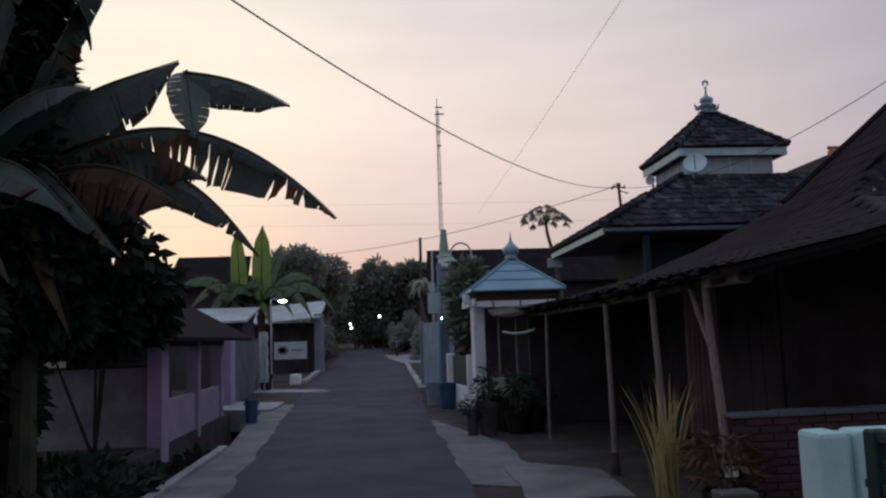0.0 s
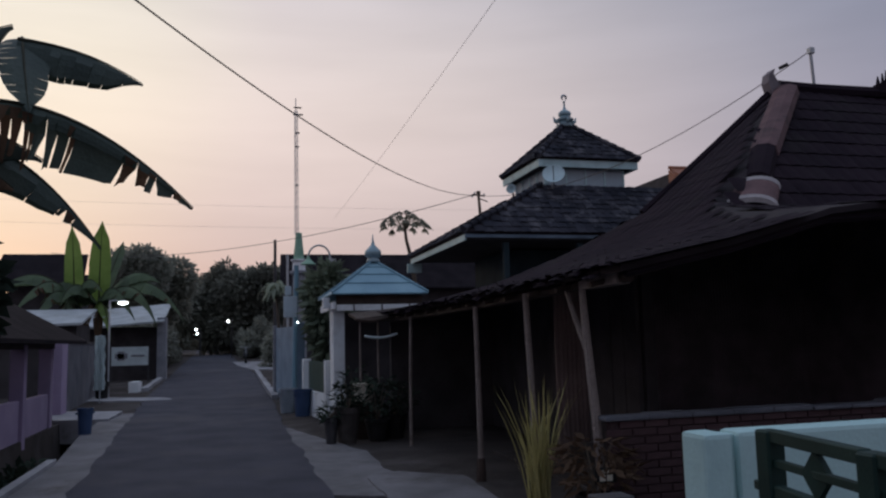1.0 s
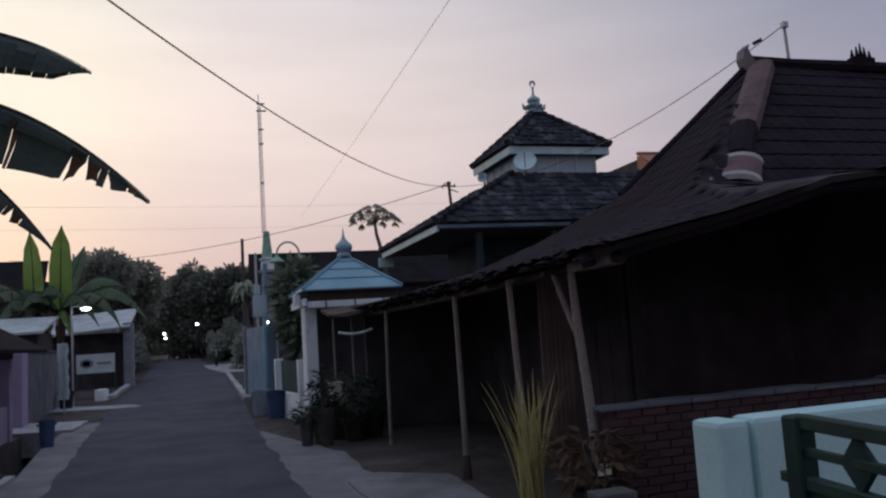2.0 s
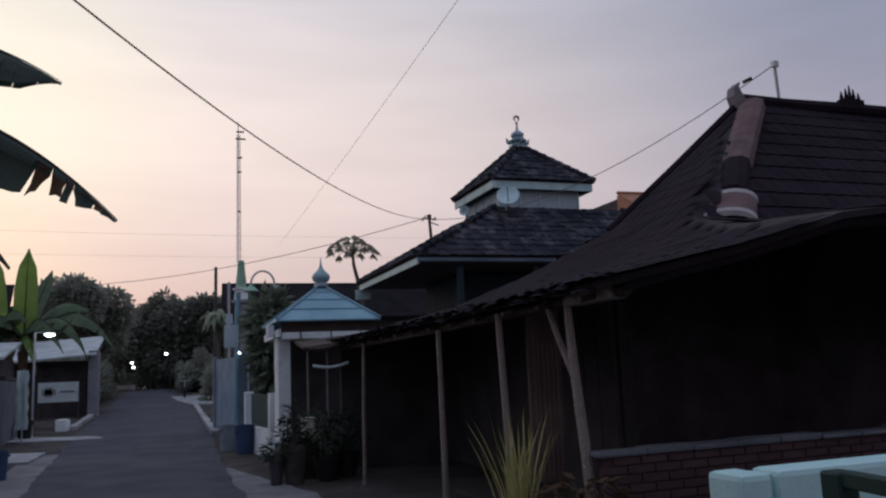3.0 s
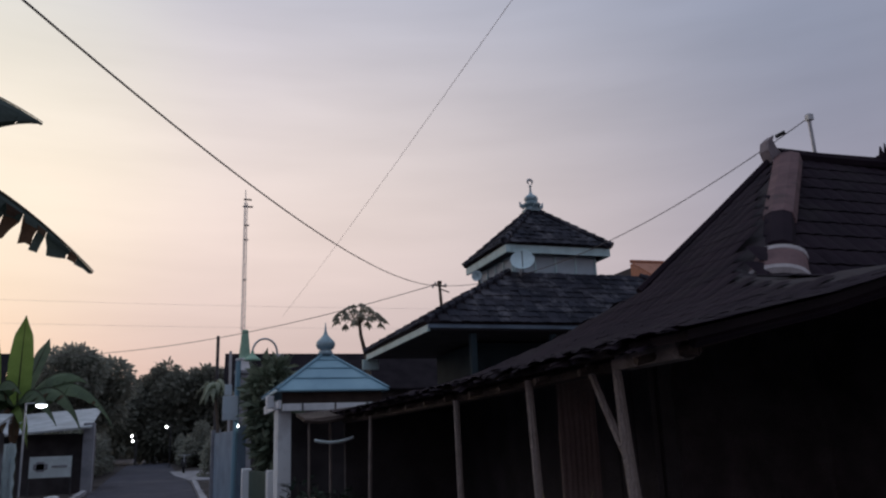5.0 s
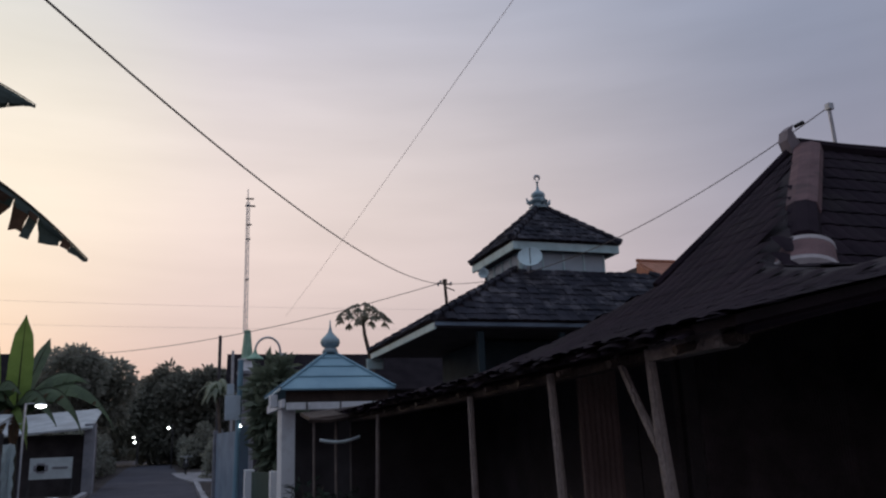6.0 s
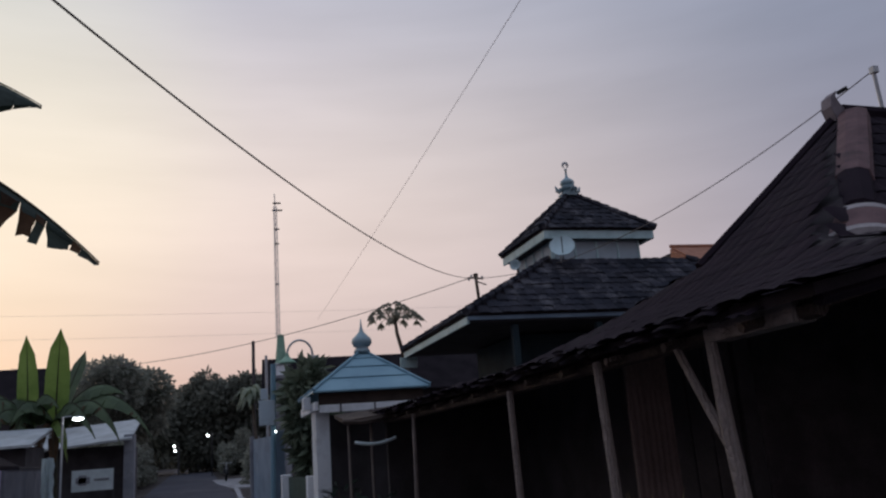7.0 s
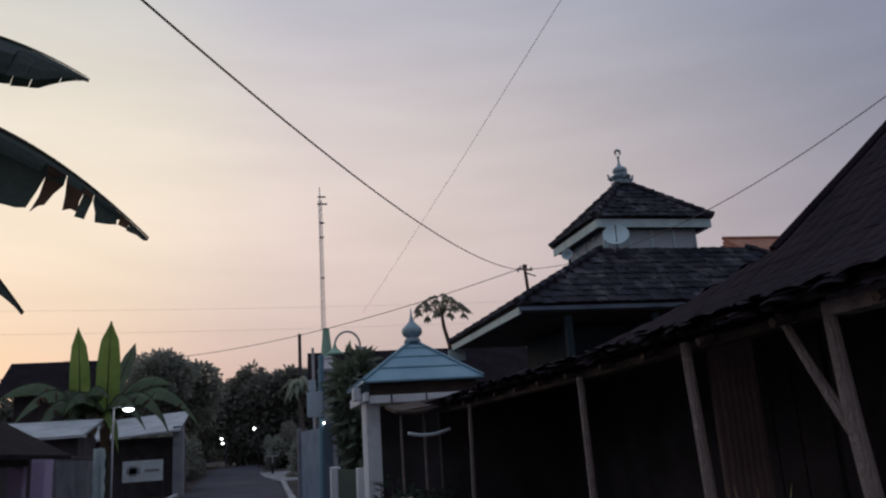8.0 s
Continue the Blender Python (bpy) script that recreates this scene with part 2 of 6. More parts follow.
M_DISH = mat("dish_paint", (0.42, 0.55, 0.58), (0.50, 0.63, 0.66), 4, 0.55, 0.05, 60)
M_ONION = mat("dome_paint", (0.24, 0.34, 0.38), (0.32, 0.42, 0.46), 4, 0.45, 0.05, 60, metal=0.2)
M_PANEL = mat("dark_green_panel", (0.018, 0.05, 0.042), (0.03, 0.07, 0.06), 4, 0.6, 0.1, 40)
M_BANNER = mat("white_banner", (0.50, 0.58, 0.60), (0.60, 0.68, 0.70), 3, 0.7, 0.05, 40)
M_ORANGETILE = mat("orange_tile", (0.30, 0.13, 0.08), (0.42, 0.19, 0.12), 3, 0.85, 0.3, 30, vary=0.2)
M_GREENCLOTH = mat("pale_green_paint", (0.22, 0.38, 0.28), (0.30, 0.47, 0.35), 3, 0.7, 0.1, 40)
M_LAMPLIGHT = glow("lit_lamp", (0.95, 1.0, 0.98), 9.0)
M_PLATE = mat("plate_white", (0.55, 0.50, 0.42), (0.65, 0.60, 0.50), 5, 0.7, 0.05, 40)
M_CLERE = mat("pale_blue_white_paint", (0.40, 0.49, 0.55), (0.50, 0.59, 0.65), 1.5, 0.75, 0.15, 50, stain=(0.33, 0.40, 0.45), stain_scale=1.5, grain=0.07)
M_GARDENLEAF = mat("garden_leaf", (0.11, 0.14, 0.10), (0.20, 0.235, 0.165), 2, 0.55, 0.1, 40, trans=0.3, vary=0.45)
M_PALELEAF = mat("pale_leaf", (0.24, 0.28, 0.21), (0.34, 0.38, 0.28), 2, 0.6, 0.1, 40, trans=0.35, vary=0.3)
M_RIDGEEND = mat("weathered_cement", (0.17, 0.145, 0.16), (0.25, 0.22, 0.235), 4, 0.9, 0.3, 50, stain=(0.10, 0.085, 0.095), stain_scale=3)
M_REDBOARD = mat("red_brown_board", (0.10, 0.072, 0.068), (0.15, 0.112, 0.105), 2, 0.9, 0.4, 40, wave=("X", 6, 2), vary=0.2)
M_POT = mat("pot_cement", (0.05, 0.045, 0.043), (0.09, 0.08, 0.077), 5, 0.9, 0.4, 50)

# ---- builders ----


def thing(name, label, category, at=(0, 0, 0), group="", kind=""):
    ob = new(name)
    ob.location = at
    return tagged(ob, label, category, group, kind)


def mesh_of(name, bm, material, smooth=False):
    bmesh.ops.recalc_face_normals(bm, faces=bm.faces[:])
    me = bpy.data.meshes.new(name)
    bm.to_mesh(me)
    bm.free()
    if smooth:
        me.polygons.foreach_set("use_smooth", [True] * len(me.polygons))
    me.materials.append(material)
    return me


def part(name, bm, material, parent=None, label="", smooth=False):
    """One mesh object; its geometry is in world space, and it hangs under parent, which has no turn of its own."""
    ob = new(name, mesh_of(name, bm, material, smooth))
    if parent is not None:
        ob.parent = parent
        base, p = Vector((0, 0, 0)), parent
        while p is not None:
            base += p.location
            p = p.parent
        ob.location = -base
    if label:
        ob["label"] = label
    return ob


def box(bm, x0, x1, y0, y1, z0, z1, bevel=0.0):
    m = Matrix.Translation(((x0 + x1) / 2, (y0 + y1) / 2, (z0 + z1) / 2)) @ Matrix.Diagonal((abs(x1 - x0), abs(y1 - y0), abs(z1 - z0), 1))
    r = bmesh.ops.create_cube(bm, size=1, matrix=m)
    if bevel:
        es = list({e for v in r["verts"] for e in v.link_edges})
        bmesh.ops.bevel(bm, geom=es, offset=bevel, segments=2, affect="EDGES", profile=0.6)
    return bm


def boxed(x0, x1, y0, y1, z0, z1, bevel=0.01):
    return box(bmesh.new(), x0, x1, y0, y1, z0, z1, bevel)


def tube(bm, pts, radii, sides=8, cap=True):
    """A round bar through pts with a radius at each."""
    pts = [Vector(p) for p in pts]
    if not hasattr(radii, "__len__"):
        radii = [radii] * len(pts)
    rings, up = [], None
    for i, p in enumerate(pts):
        d = (pts[min(i + 1, len(pts) - 1)] - pts[max(i - 1, 0)]).normalized()
        if up is None:
            up = d.orthogonal().normalized()
        up = (up - d * up.dot(d)).normalized()
        side = d.cross(up)
        rings.append([bm.verts.new(p + radii[i] * (math.cos(a) * up + math.sin(a) * side)) for a in (2 * math.pi * k / sides for k in range(sides))])
    for a, b in zip(rings, rings[1:]):
        for k in range(sides):
            bm.faces.new((a[k], a[(k + 1) % sides], b[(k + 1) % sides], b[k]))
    if cap:
        bm.faces.new(rings[0][::-1])
        bm.faces.new(rings[-1])
    return bm


def tubed(pts, radii, sides=8):
    return tube(bmesh.new(), pts, radii, sides)


def lathe(bm, at, profile, sides=16):
    """Turned body: profile of (radius, height) over at."""
    x, y, z = at
    rings = []
    for r, h in profile:
        r = max(r, 0.001)
        rings.append([bm.verts.new((x + r * math.cos(2 * math.pi * k / sides), y + r * math.sin(2 * math.pi * k / sides), z + h)) for k in range(sides)])
    for a, b in zip(rings, rings[1:]):
        for k in range(sides):
            bm.faces.new((a[k], a[(k + 1) % sides], b[(k + 1) % sides], b[k]))
    bm.faces.new(rings[0][::-1])
    bm.faces.new(rings[-1])
    return bm


def lathed(at, profile, sides=16):
    return lathe(bmesh.new(), at, profile, sides)


def slab(bm, corners, thick):
    """A plate with the given upper corners, thick downward."""
    top = [bm.verts.new(c) for c in corners]
    low = [bm.verts.new((c[0], c[1], c[2] - thick)) for c in corners]
    bm.faces.new(top)
    bm.faces.new(low[::-1])
    k = len(top)
    for i in range(k):
        bm.faces.new((top[i], low[i], low[(i + 1) % k], top[(i + 1) % k]))
    return bm


def slabbed(corners, thick):
    return slab(bmesh.new(), corners, thick)


def sag(a, b, drop, n=24):
    a, b = Vector(a), Vector(b)
    return [a.lerp(b, i / n) - Vector((0, 0, drop * 4 * (i / n) * (1 - i / n))) for i in range(n + 1)]


def from_lists(name, verts, faces, material, parent=None, smooth=False, kind=""):
    me = bpy.data.meshes.new(name)
    me.from_pydata(verts, [], faces)
    if smooth:
        me.polygons.foreach_set("use_smooth", [True] * len(me.polygons))
    me.materials.append(material)
    ob = new(name, me)
    if parent is not None:
        ob.parent = parent
        ob.location = -parent.location
    if kind:
        ob["kind"] = kind
    return ob


def tile_points(p, down, across, up, w, ln, lift):
    """Corners of one curved roof tile: eight corners, four across its upper end and four across its lower end."""
    out = []
    for s, dz in ((0.0, 0.0), (1.0, lift)):
        for u, h in ((-0.5, 0.0), (-0.18, 0.014), (0.18, 0.014), (0.5, 0.0)):
            out.append(p + down * (s * ln) + across * (u * w) + up * (h + dz + 0.012))
    return out


def tile_slope(rng_, a, b, c, d, w=0.22, ln=0.27, skip=None):
    """Tiles over the slope a (upper left), b (upper right), c (lower right), d (lower left): lists of points and faces."""
    a, b, c, d = (Vector(q) for q in (a, b, c, d))
    nrm = (c - d).cross(a - d).normalized()
    if nrm.z < 0:
        nrm.negate()
    across0 = (c - d).normalized()
    down0 = nrm.cross(across0).normalized()
    if down0.z > 0:
        down0.negate()
    height = abs((a - d).dot(down0))
    rows = max(1, round(height / (ln * 0.82)))
    verts, faces = [], []
    for r in range(rows):
        s0 = r / rows
        e0, e1 = a.lerp(d, s0), b.lerp(c, s0)
        width = (e1 - e0).length
        cols = max(1, round(width / w))
        for k in range(cols):
            p = e0.lerp(e1, (k + 0.5) / cols)
            if skip and skip(p):
                continue
            j = rng_.uniform(-0.06, 0.06)
            dn = (down0 + across0 * j).normalized()
            pts = tile_points(p + nrm * rng_.uniform(-0.006, 0.014), dn, across0, nrm, w * 1.04, ln * rng_.uniform(0.97, 1.06), 0.022)
            base = len(verts)
            verts.extend(pts)
            for i in range(3):
                faces.append((base + i, base + i + 1, base + 5 + i, base + 4 + i))
            faces.append((base + 4, base + 5, base + 6, base + 7))
    return verts, faces

# ---- ground, road and verges ----


def rise(y):
    """The lane climbs gently beyond the houses."""
    return 0.0 if y < 28 else min(1.5, 0.0165 * (y - 28))


def ground_height(x, y):
    if -3.6 < x < -2.5 and -6 < y < 20.5:
        return -0.8
    return -0.03 + rise(y)


def make_ground():
    xs = [-1500, -300, -60, -20, -8, -4.5, -3.63, -3.58, -2.9, -2.55, -2.45, -1.0, 0.0, 1.0, 2.0, 3.5, 6, 12, 30, 80, 300, 1500]
    ys = [-1500, -200, -40, -10, -6, -5.9, 0, 5, 10, 15, 20.4, 20.5, 28, 40, 60, 90, 118.9, 119, 150, 400, 1500]
    verts, faces = [], []
    for y in ys:
        for x in xs:
            verts.append((x, y, ground_height(x, y)))
    w = len(xs)
    for j in range(len(ys) - 1):
        for i in range(w - 1):
            faces.append((j * w + i, j * w + i + 1, (j + 1) * w + i + 1, (j + 1) * w + i))
    g = from_lists("ground", verts, faces, M_EARTH)
    tagged(g, "bare trodden earth along a village lane", "ground", kind="structure")


make_ground()

LEFT = [(-1.70, -20), (-1.72, 4), (-1.75, 9.7), (-2.05, 16), (-2.30, 21.5), (-2.60, 28), (-2.70, 40), (-2.85, 50), (-3.05, 75), (-3.7, 118)]
RIGHT = [(0.90, -20), (0.90, 4), (0.90, 9.7), (0.90, 16), (1.05, 21.5), (1.2, 28), (1.20, 40), (0.75, 50), (0.25, 75), (-0.9, 118)]


def strip(name, left, right, z, thick, material, label, category, rough=0.0):
    bm = bmesh.new()
    rows = []
    fine_l, fine_r = [], []
    for i in range(len(left) - 1):
        (a, y), (b, y1), (c, _), (d, _) = left[i], left[i + 1], right[i], right[i + 1]
        n = max(1, round((y1 - y) / 0.35)) if rough and y1 < 60 else 1
        for k in range(n):
            u = k / n
            yy = y + (y1 - y) * u
            w0 = rough * (noise.noise((0.0, yy * 0.9, 1.0)) + 0.5 * noise.noise((0.0, yy * 3.1, 4.0)))
            w1 = rough * (noise.noise((9.0, yy * 0.9, 2.0)) + 0.5 * noise.noise((5.0, yy * 3.1, 4.0)))
            fine_l.append((a + (b - a) * u + w0, yy))
            fine_r.append((c + (d - c) * u + w1, yy))
    fine_l.append(left[-1])
    fine_r.append(right[-1])
    for (xl, y), (xr, y2) in zip(fine_l, fine_r):
        h0 = z + rise(y)
        rows.append((bm.verts.new((xl, y, h0)), bm.verts.new((xr, y2, h0)), bm.verts.new((xl, y, h0 - thick)), bm.verts.new((xr, y2, h0 - thick))))
    for a, b in zip(rows, rows[1:]):
        bm.faces.new((a[0], a[1], b[1], b[0]))
        bm.faces.new((a[0], b[0], b[2], a[2]))
        bm.faces.new((a[1], a[3], b[3], b[1]))
    bm.faces.new((rows[0][0], rows[0][2], rows[0][3], rows[0][1]))
    ob = part(name, bm, material)
    return tagged(ob, label, category, kind="structure")


strip("road", LEFT, RIGHT, 0.0, 0.12, M_ASPHALT, "worn dark asphalt lane with patches", "road", 0.10)
strip("pavement", [(-2.42, -20), (-2.42, 9.2), (-2.42, 12.8), (-2.72, 16.5), (-2.9, 21.5)], [(-1.4, -20), (-1.4, 9.2), (-1.5, 12.8), (-1.7, 16.5), (-1.9, 21.5)], -0.007, 0.10, M_CONCRETE, "stained concrete verge beside the lane", "pavement")
kerb = strip("kerb", [(-2.54, -10), (-2.54, 9.2), (-2.54, 13.0)], [(-2.423, -10), (-2.423, 9.2), (-2.423, 13.0)], 0.05, 0.9, M_PALECONC, "pale concrete edge of an open drain", "kerb")


def slab_thing(name, corners, z, thick, material, label, category):
    pts = []
    for i, (x, y) in enumerate(corners):
        x1, y1 = corners[(i + 1) % len(corners)]
        n = max(1, round(math.hypot(x1 - x, y1 - y) / 0.22)) if y < 40 else 1
        for k in range(n):
            px, py = x + (x1 - x) * k / n, y + (y1 - y) * k / n
            px += 0.09 * noise.noise((px * 1.7, py * 1.7, z * 50))
            py += 0.16 * noise.noise((px * 1.7 + 7, py * 1.7, z * 50))
            pts.append((px, py, z + rise(py)))
    ob = part(name, slabbed(pts, thick), material)
    return tagged(ob, label, category, kind="structure")


slab_thing("pavement_driveway", [(-4.4, 20.0), (-2.6, 19.4), (-2.6, 21.6), (-4.4, 22.6)], 0.045, 0.5, M_PALECONC, "pale concrete slab bridging the drain", "pavement")
slab_thing("pavement_crossing", [(-4.8, 27.0), (-2.3, 26.0), (-1.75, 26.2), (-2.0, 27.2), (-4.8, 29.0)], 0.006, 0.1, M_PALECONC, "worn concrete crossing at a house entrance", "pavement")
slab_thing("kerb_far", [(-3.05, 31.0), (-2.85, 31.0), (-2.86, 38.2), (-3.06, 38.2)], 0.10, 0.2, M_PALECONC, "pale painted kerb along the far lane", "kerb")
slab_thing("pavement_apron", [(0.6, 9.2), (1.75, 8.9), (1.8, 12.3), (1.5, 13.6), (0.95, 16.1), (0.6, 16.1)], -0.008, 0.02, M_CONCRETE, "rough concrete apron beside the lane", "pavement")
slab_thing("pavement_patch", [(1.35, 8.2), (2.4, 8.0), (2.45, 9.7), (1.8, 10.3), (1.45, 10.1)], 0.008, 0.04, M_CONCRETE, "worn cement patch in front of posts", "pavement")
slab_thing("pavement_far", [(1.15, 44), (4.0, 44), (4.0, 56), (0.3, 56), (0.5, 50)], 0.01, 0.1, M_PALECONC, "pale concrete forecourt beside the lane", "pavement")
slab_thing("kerb_right", [(1.12, 24.5), (1.32, 24.5), (1.42, 43), (1.22, 43)], 0.10, 0.2, M_PALECONC, "pale low kerb along the lane", "kerb")

# ---- the low-eaved house ----
# roof height: a curved slope towards the lane, one towards the side yard, one at the far corner
W_PROF = [(2.55, 2.05), (3.5, 2.25), (4.4, 2.50), (5.2, 2.86), (5.9, 3.35), (8.46, 5.46), (20, 15)]
S_PROF = [(5.85, 2.55), (7.5, 2.75), (9.0, 3.08), (11.3, 5.46), (20, 13)]
N_PROF = [(8.0, 9.0), (11.36, 3.42), (15.1, 2.05), (16, 1.7)]


def prof(table, v):
    for (a, p), (b, q) in zip(table, table[1:]):
        if v <= b:
            return p + (q - p) * (v - a) / (b - a)
    return table[-1][1]


def roof_z(x, y):
    h = min(prof(W_PROF, x), prof(S_PROF, y))
    if y > 11.36:
        h = min(h, prof(N_PROF, y))
    return h


def make_house():
    rnd = random.Random(5)
    h = thing("house", "old low-eaved house with dark clay tile roof and wooden posts", "house", (2.6, 11, 0))
    # roof bed
    xs = [2.55, 3.0, 3.5, 4.0, 4.4, 4.8, 5.2, 5.55, 5.9, 6.5, 7.2, 7.8, 8.46, 9.5, 12, 16]
    ys = [5.85, 6.4, 7.0, 7.5, 8.2, 9.0, 9.6, 10.2, 10.8, 11.3, 11.36]
    ys2 = [11.36, 12.0, 12.8, 13.6, 14.4, 15.1]
    bm = bmesh.new()

    def sheet(xx, yy, skip=None):
        top = [[bm.verts.new((x, y, roof_z(x, min(y, 11.3) if yy is ys else max(y, 11.37)))) for x in xx] for y in yy]
        for j in range(len(yy) - 1):
            for i in range(len(xx) - 1):
                bm.faces.new((top[j][i], top[j][i + 1], top[j + 1][i + 1], top[j + 1][i]))
    sheet(xs, ys)
    sheet([x for x in xs if x <= 5.9], ys2)
    r = bmesh.ops.extrude_face_region(bm, geom=bm.faces[:])
    for v in [e for e in r["geom"] if isinstance(e, bmesh.types.BMVert)]:
        v.co.z -= 0.05
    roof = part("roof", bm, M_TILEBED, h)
    # tiles
    verts, faces = [], []
    w, ln = 0.23, 0.235
    y = 5.86
    while y < 15.0:
        x = 2.50
        while x < 12.5:
            ymax = 11.4 if x > 5.9 else 15.1
            hip = y < 11.3 and abs(prof(W_PROF, x + ln / 2) - prof(S_PROF, y)) < 0.13
            if y < ymax and not hip:
                z0, z1 = roof_z(x + ln, y), roof_z(x, y)
                dzy = (roof_z(x, y + 0.05) - roof_z(x, y - 0.05)) / 0.1
                dzx = (z0 - z1) / ln
                south = dzy > abs(dzx) + 0.02
                if south:
                    down, across = Vector((0, -1, -dzy)).normalized(), Vector((1, 0, dzx)).normalized()
                else:
                    down, across = Vector((-1, 0, -dzx)).normalized(), Vector((0, 1, dzy)).normalized()
                up = Vector((-dzx, -dzy, 1)).normalized()
                p = Vector((x + ln / 2, y, (z0 + z1) / 2)) - down * 0.15
                base = len(verts)
                down = (down + across * rnd.uniform(-0.05, 0.05)).normalized()
                verts.extend(tile_points(p + up * rnd.uniform(0.0, 0.005), down, across, up, w * 1.05, 0.30, 0.004))
                for i in range(3):
                    faces.append((base + i, base + i + 1, base + 5 + i, base + 4 + i))
            x += ln
        y += w
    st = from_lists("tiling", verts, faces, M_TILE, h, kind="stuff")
    # ridge, hip band and hood
    ridge_pts = [(8.46, 11.32, 5.50), (9.2, 11.28, 5.47), (10.5, 11.2, 5.46), (13, 11.2, 5.46)]
    part("ridge_cap", tubed(ridge_pts, 0.11, 8), M_TILE, h)
    part("verge", tubed([(8.46, 11.36, 5.50), (7.2, 11.36, 4.45), (5.9, 11.36, 3.38)], [0.07, 0.06, 0.06], 6), M_TILE, h)
    a, b, low = Vector((8.46, 11.14, 5.37)), Vector((6.97, 9.88, 4.02)), Vector((6.46, 9.40, 3.50))
    side = Vector((0.7, -0.7, 0.0))
    for nm, pa, pb, wide, material, words in (("hip_cap", a, b, 1.15, M_CAP, "faded red clay hip covering"), ("hip_foot", b, low, 1.05, M_TILE, "")):
        bm = bmesh.new()
        rings = []
        for i in range(9):
            p = pa.lerp(pb, i / 8)
            rings.append([bm.verts.new(p + side * (u * wide) + Vector((0, 0, hh))) for u, hh in ((-0.17, -0.08), (-0.15, 0.06), (-0.06, 0.11), (0.06, 0.11), (0.15, 0.06), (0.17, -0.08))])
        for p, q in zip(rings, rings[1:]):
            for k in range(5):
                bm.faces.new((p[k], p[k + 1], q[k + 1], q[k]))
        bm.faces.new(rings[0])
        bm.faces.new(rings[-1][::-1])
        part(nm, bm, material, h, words)
    # the hood: a curved red cap with pale rims
    a, b = Vector((6.40, 9.36, 3.40)), Vector((5.99, 9.0, 3.04))
    for nm, s0, s1, grow, material in (("hood_rim", 0.0, 0.16, 1.03, M_CEMENT), ("hood", 0.16, 0.86, 1.0, M_CAP), ("hood_rim", 0.86, 1.0, 1.05, M_CEMENT)):
        bm = bmesh.new()
        rings = []
        for i in range(5):
            s = s0 + (s1 - s0) * i / 4
            p = a.lerp(b, s)
            wd = (0.30 + 0.035 * s) * grow
            outer = [p + side * (wd * math.cos(t)) + Vector((0, 0, 0.165 * grow * math.sin(t) - 0.02)) for t in (math.pi * k / 12 for k in range(13))]
            inner = [p + side * (0.88 * wd * math.cos(t)) + Vector((0, 0, 0.12 * math.sin(t) - 0.03)) for t in (math.pi * k / 12 for k in range(12, -1, -1))]
            rings.append([bm.verts.new(q) for q in outer + inner])
        m = len(rings[0])
        for p, q in zip(rings, rings[1:]):
            for k in range(m):
                bm.faces.new((p[k], p[(k + 1) % m], q[(k + 1) % m], q[k]))
        for rr in (rings[0], rings[-1]):
            for k in range(12):
                bm.faces.new((rr[k], rr[k + 1], rr[m - 2 - k], rr[m - 1 - k]))
        part(nm, bm, material, h, smooth=False)
    # upturned end of the ridge and the crown ornament
    bm = bmesh.new()
    outline = [(-0.16, -0.16), (-0.24, 0.10), (-0.20, 0.30), (-0.06, 0.42), (-0.10, 0.30), (-0.02, 0.14), (0.12, 0.02), (0.22, -0.10)]
    for yy in (11.24, 11.42):
        vs = [bm.verts.new((8.42 + u * 0.8, yy, 5.46 + v * 0.75)) for u, v in outline]
        bm.faces.new(vs)
    bm.verts.ensure_lookup_table()
    k = len(outline)
    for i in range(k):
        bm.faces.new((bm.verts[i], bm.verts[(i + 1) % k], bm.verts[k + (i + 1) % k], bm.verts[k + i]))
    part("ridge_end", bm, M_RIDGEEND, h, "upturned clay ridge end")
    bm = bmesh.new()
    box(bm, 10.28, 10.72, 11.1, 11.24, 5.44, 5.60)
    for u, hh in ((10.32, 0.14), (10.42, 0.2), (10.5, 0.26), (10.58, 0.2), (10.68, 0.14)):
        bmesh.ops.create_cone(bm, cap_ends=True, segments=4, radius1=0.05, radius2=0.012, depth=hh, matrix=Matrix.Translation((u, 11.17, 5.60 + hh / 2)))
    part("ridge_ornament", bm, M_TILE, h)
    # eave beam, bracket beams, rafters' ends
    part("eave_beam", tubed([(2.70, 6.0, 1.98), (2.66, 9.5, 1.94), (2.68, 13.0, 1.93), (2.72, 15.0, 1.95)], 0.045, 6), M_DARKWOOD, h)
    part("beam_end", boxed(2.64, 2.76, 6.10, 6.72, 1.93, 2.05), M_WOOD, h, "pale weathered beam end")
    part("verge_board", tubed([(2.62, 5.92, 2.0), (3.5, 5.92, 2.18), (4.4, 5.92, 2.42), (5.0, 5.92, 2.46), (9, 5.92, 2.46)], 0.035, 5), M_TILE, h)
    for i in range(14):
        yy = 6.3 + i * 0.65
        part("rafter", tubed([(2.52, yy, 1.94), (4.4, yy, 2.37)], 0.025, 5), M_DARKWOOD, h)
    # posts
    part("post", tubed([(2.60, 9.43, -0.03), (2.61, 9.44, 0.25), (2.60, 9.43, 1.1), (2.59, 9.43, 1.92)], [0.05, 0.036, 0.031, 0.029], 8), M_WOOD, h)
    part("post_foot", tubed([(2.60, 9.43, -0.03), (2.605, 9.435, 0.22)], [0.062, 0.046], 8), M_DARKWOOD, h, "dark rotted post foot")
    part("post", tubed([(2.67, 7.84, -0.03), (2.63, 7.86, 1.0), (2.60, 7.87, 1.97)], [0.037, 0.034, 0.030], 8), M_WOOD, h)
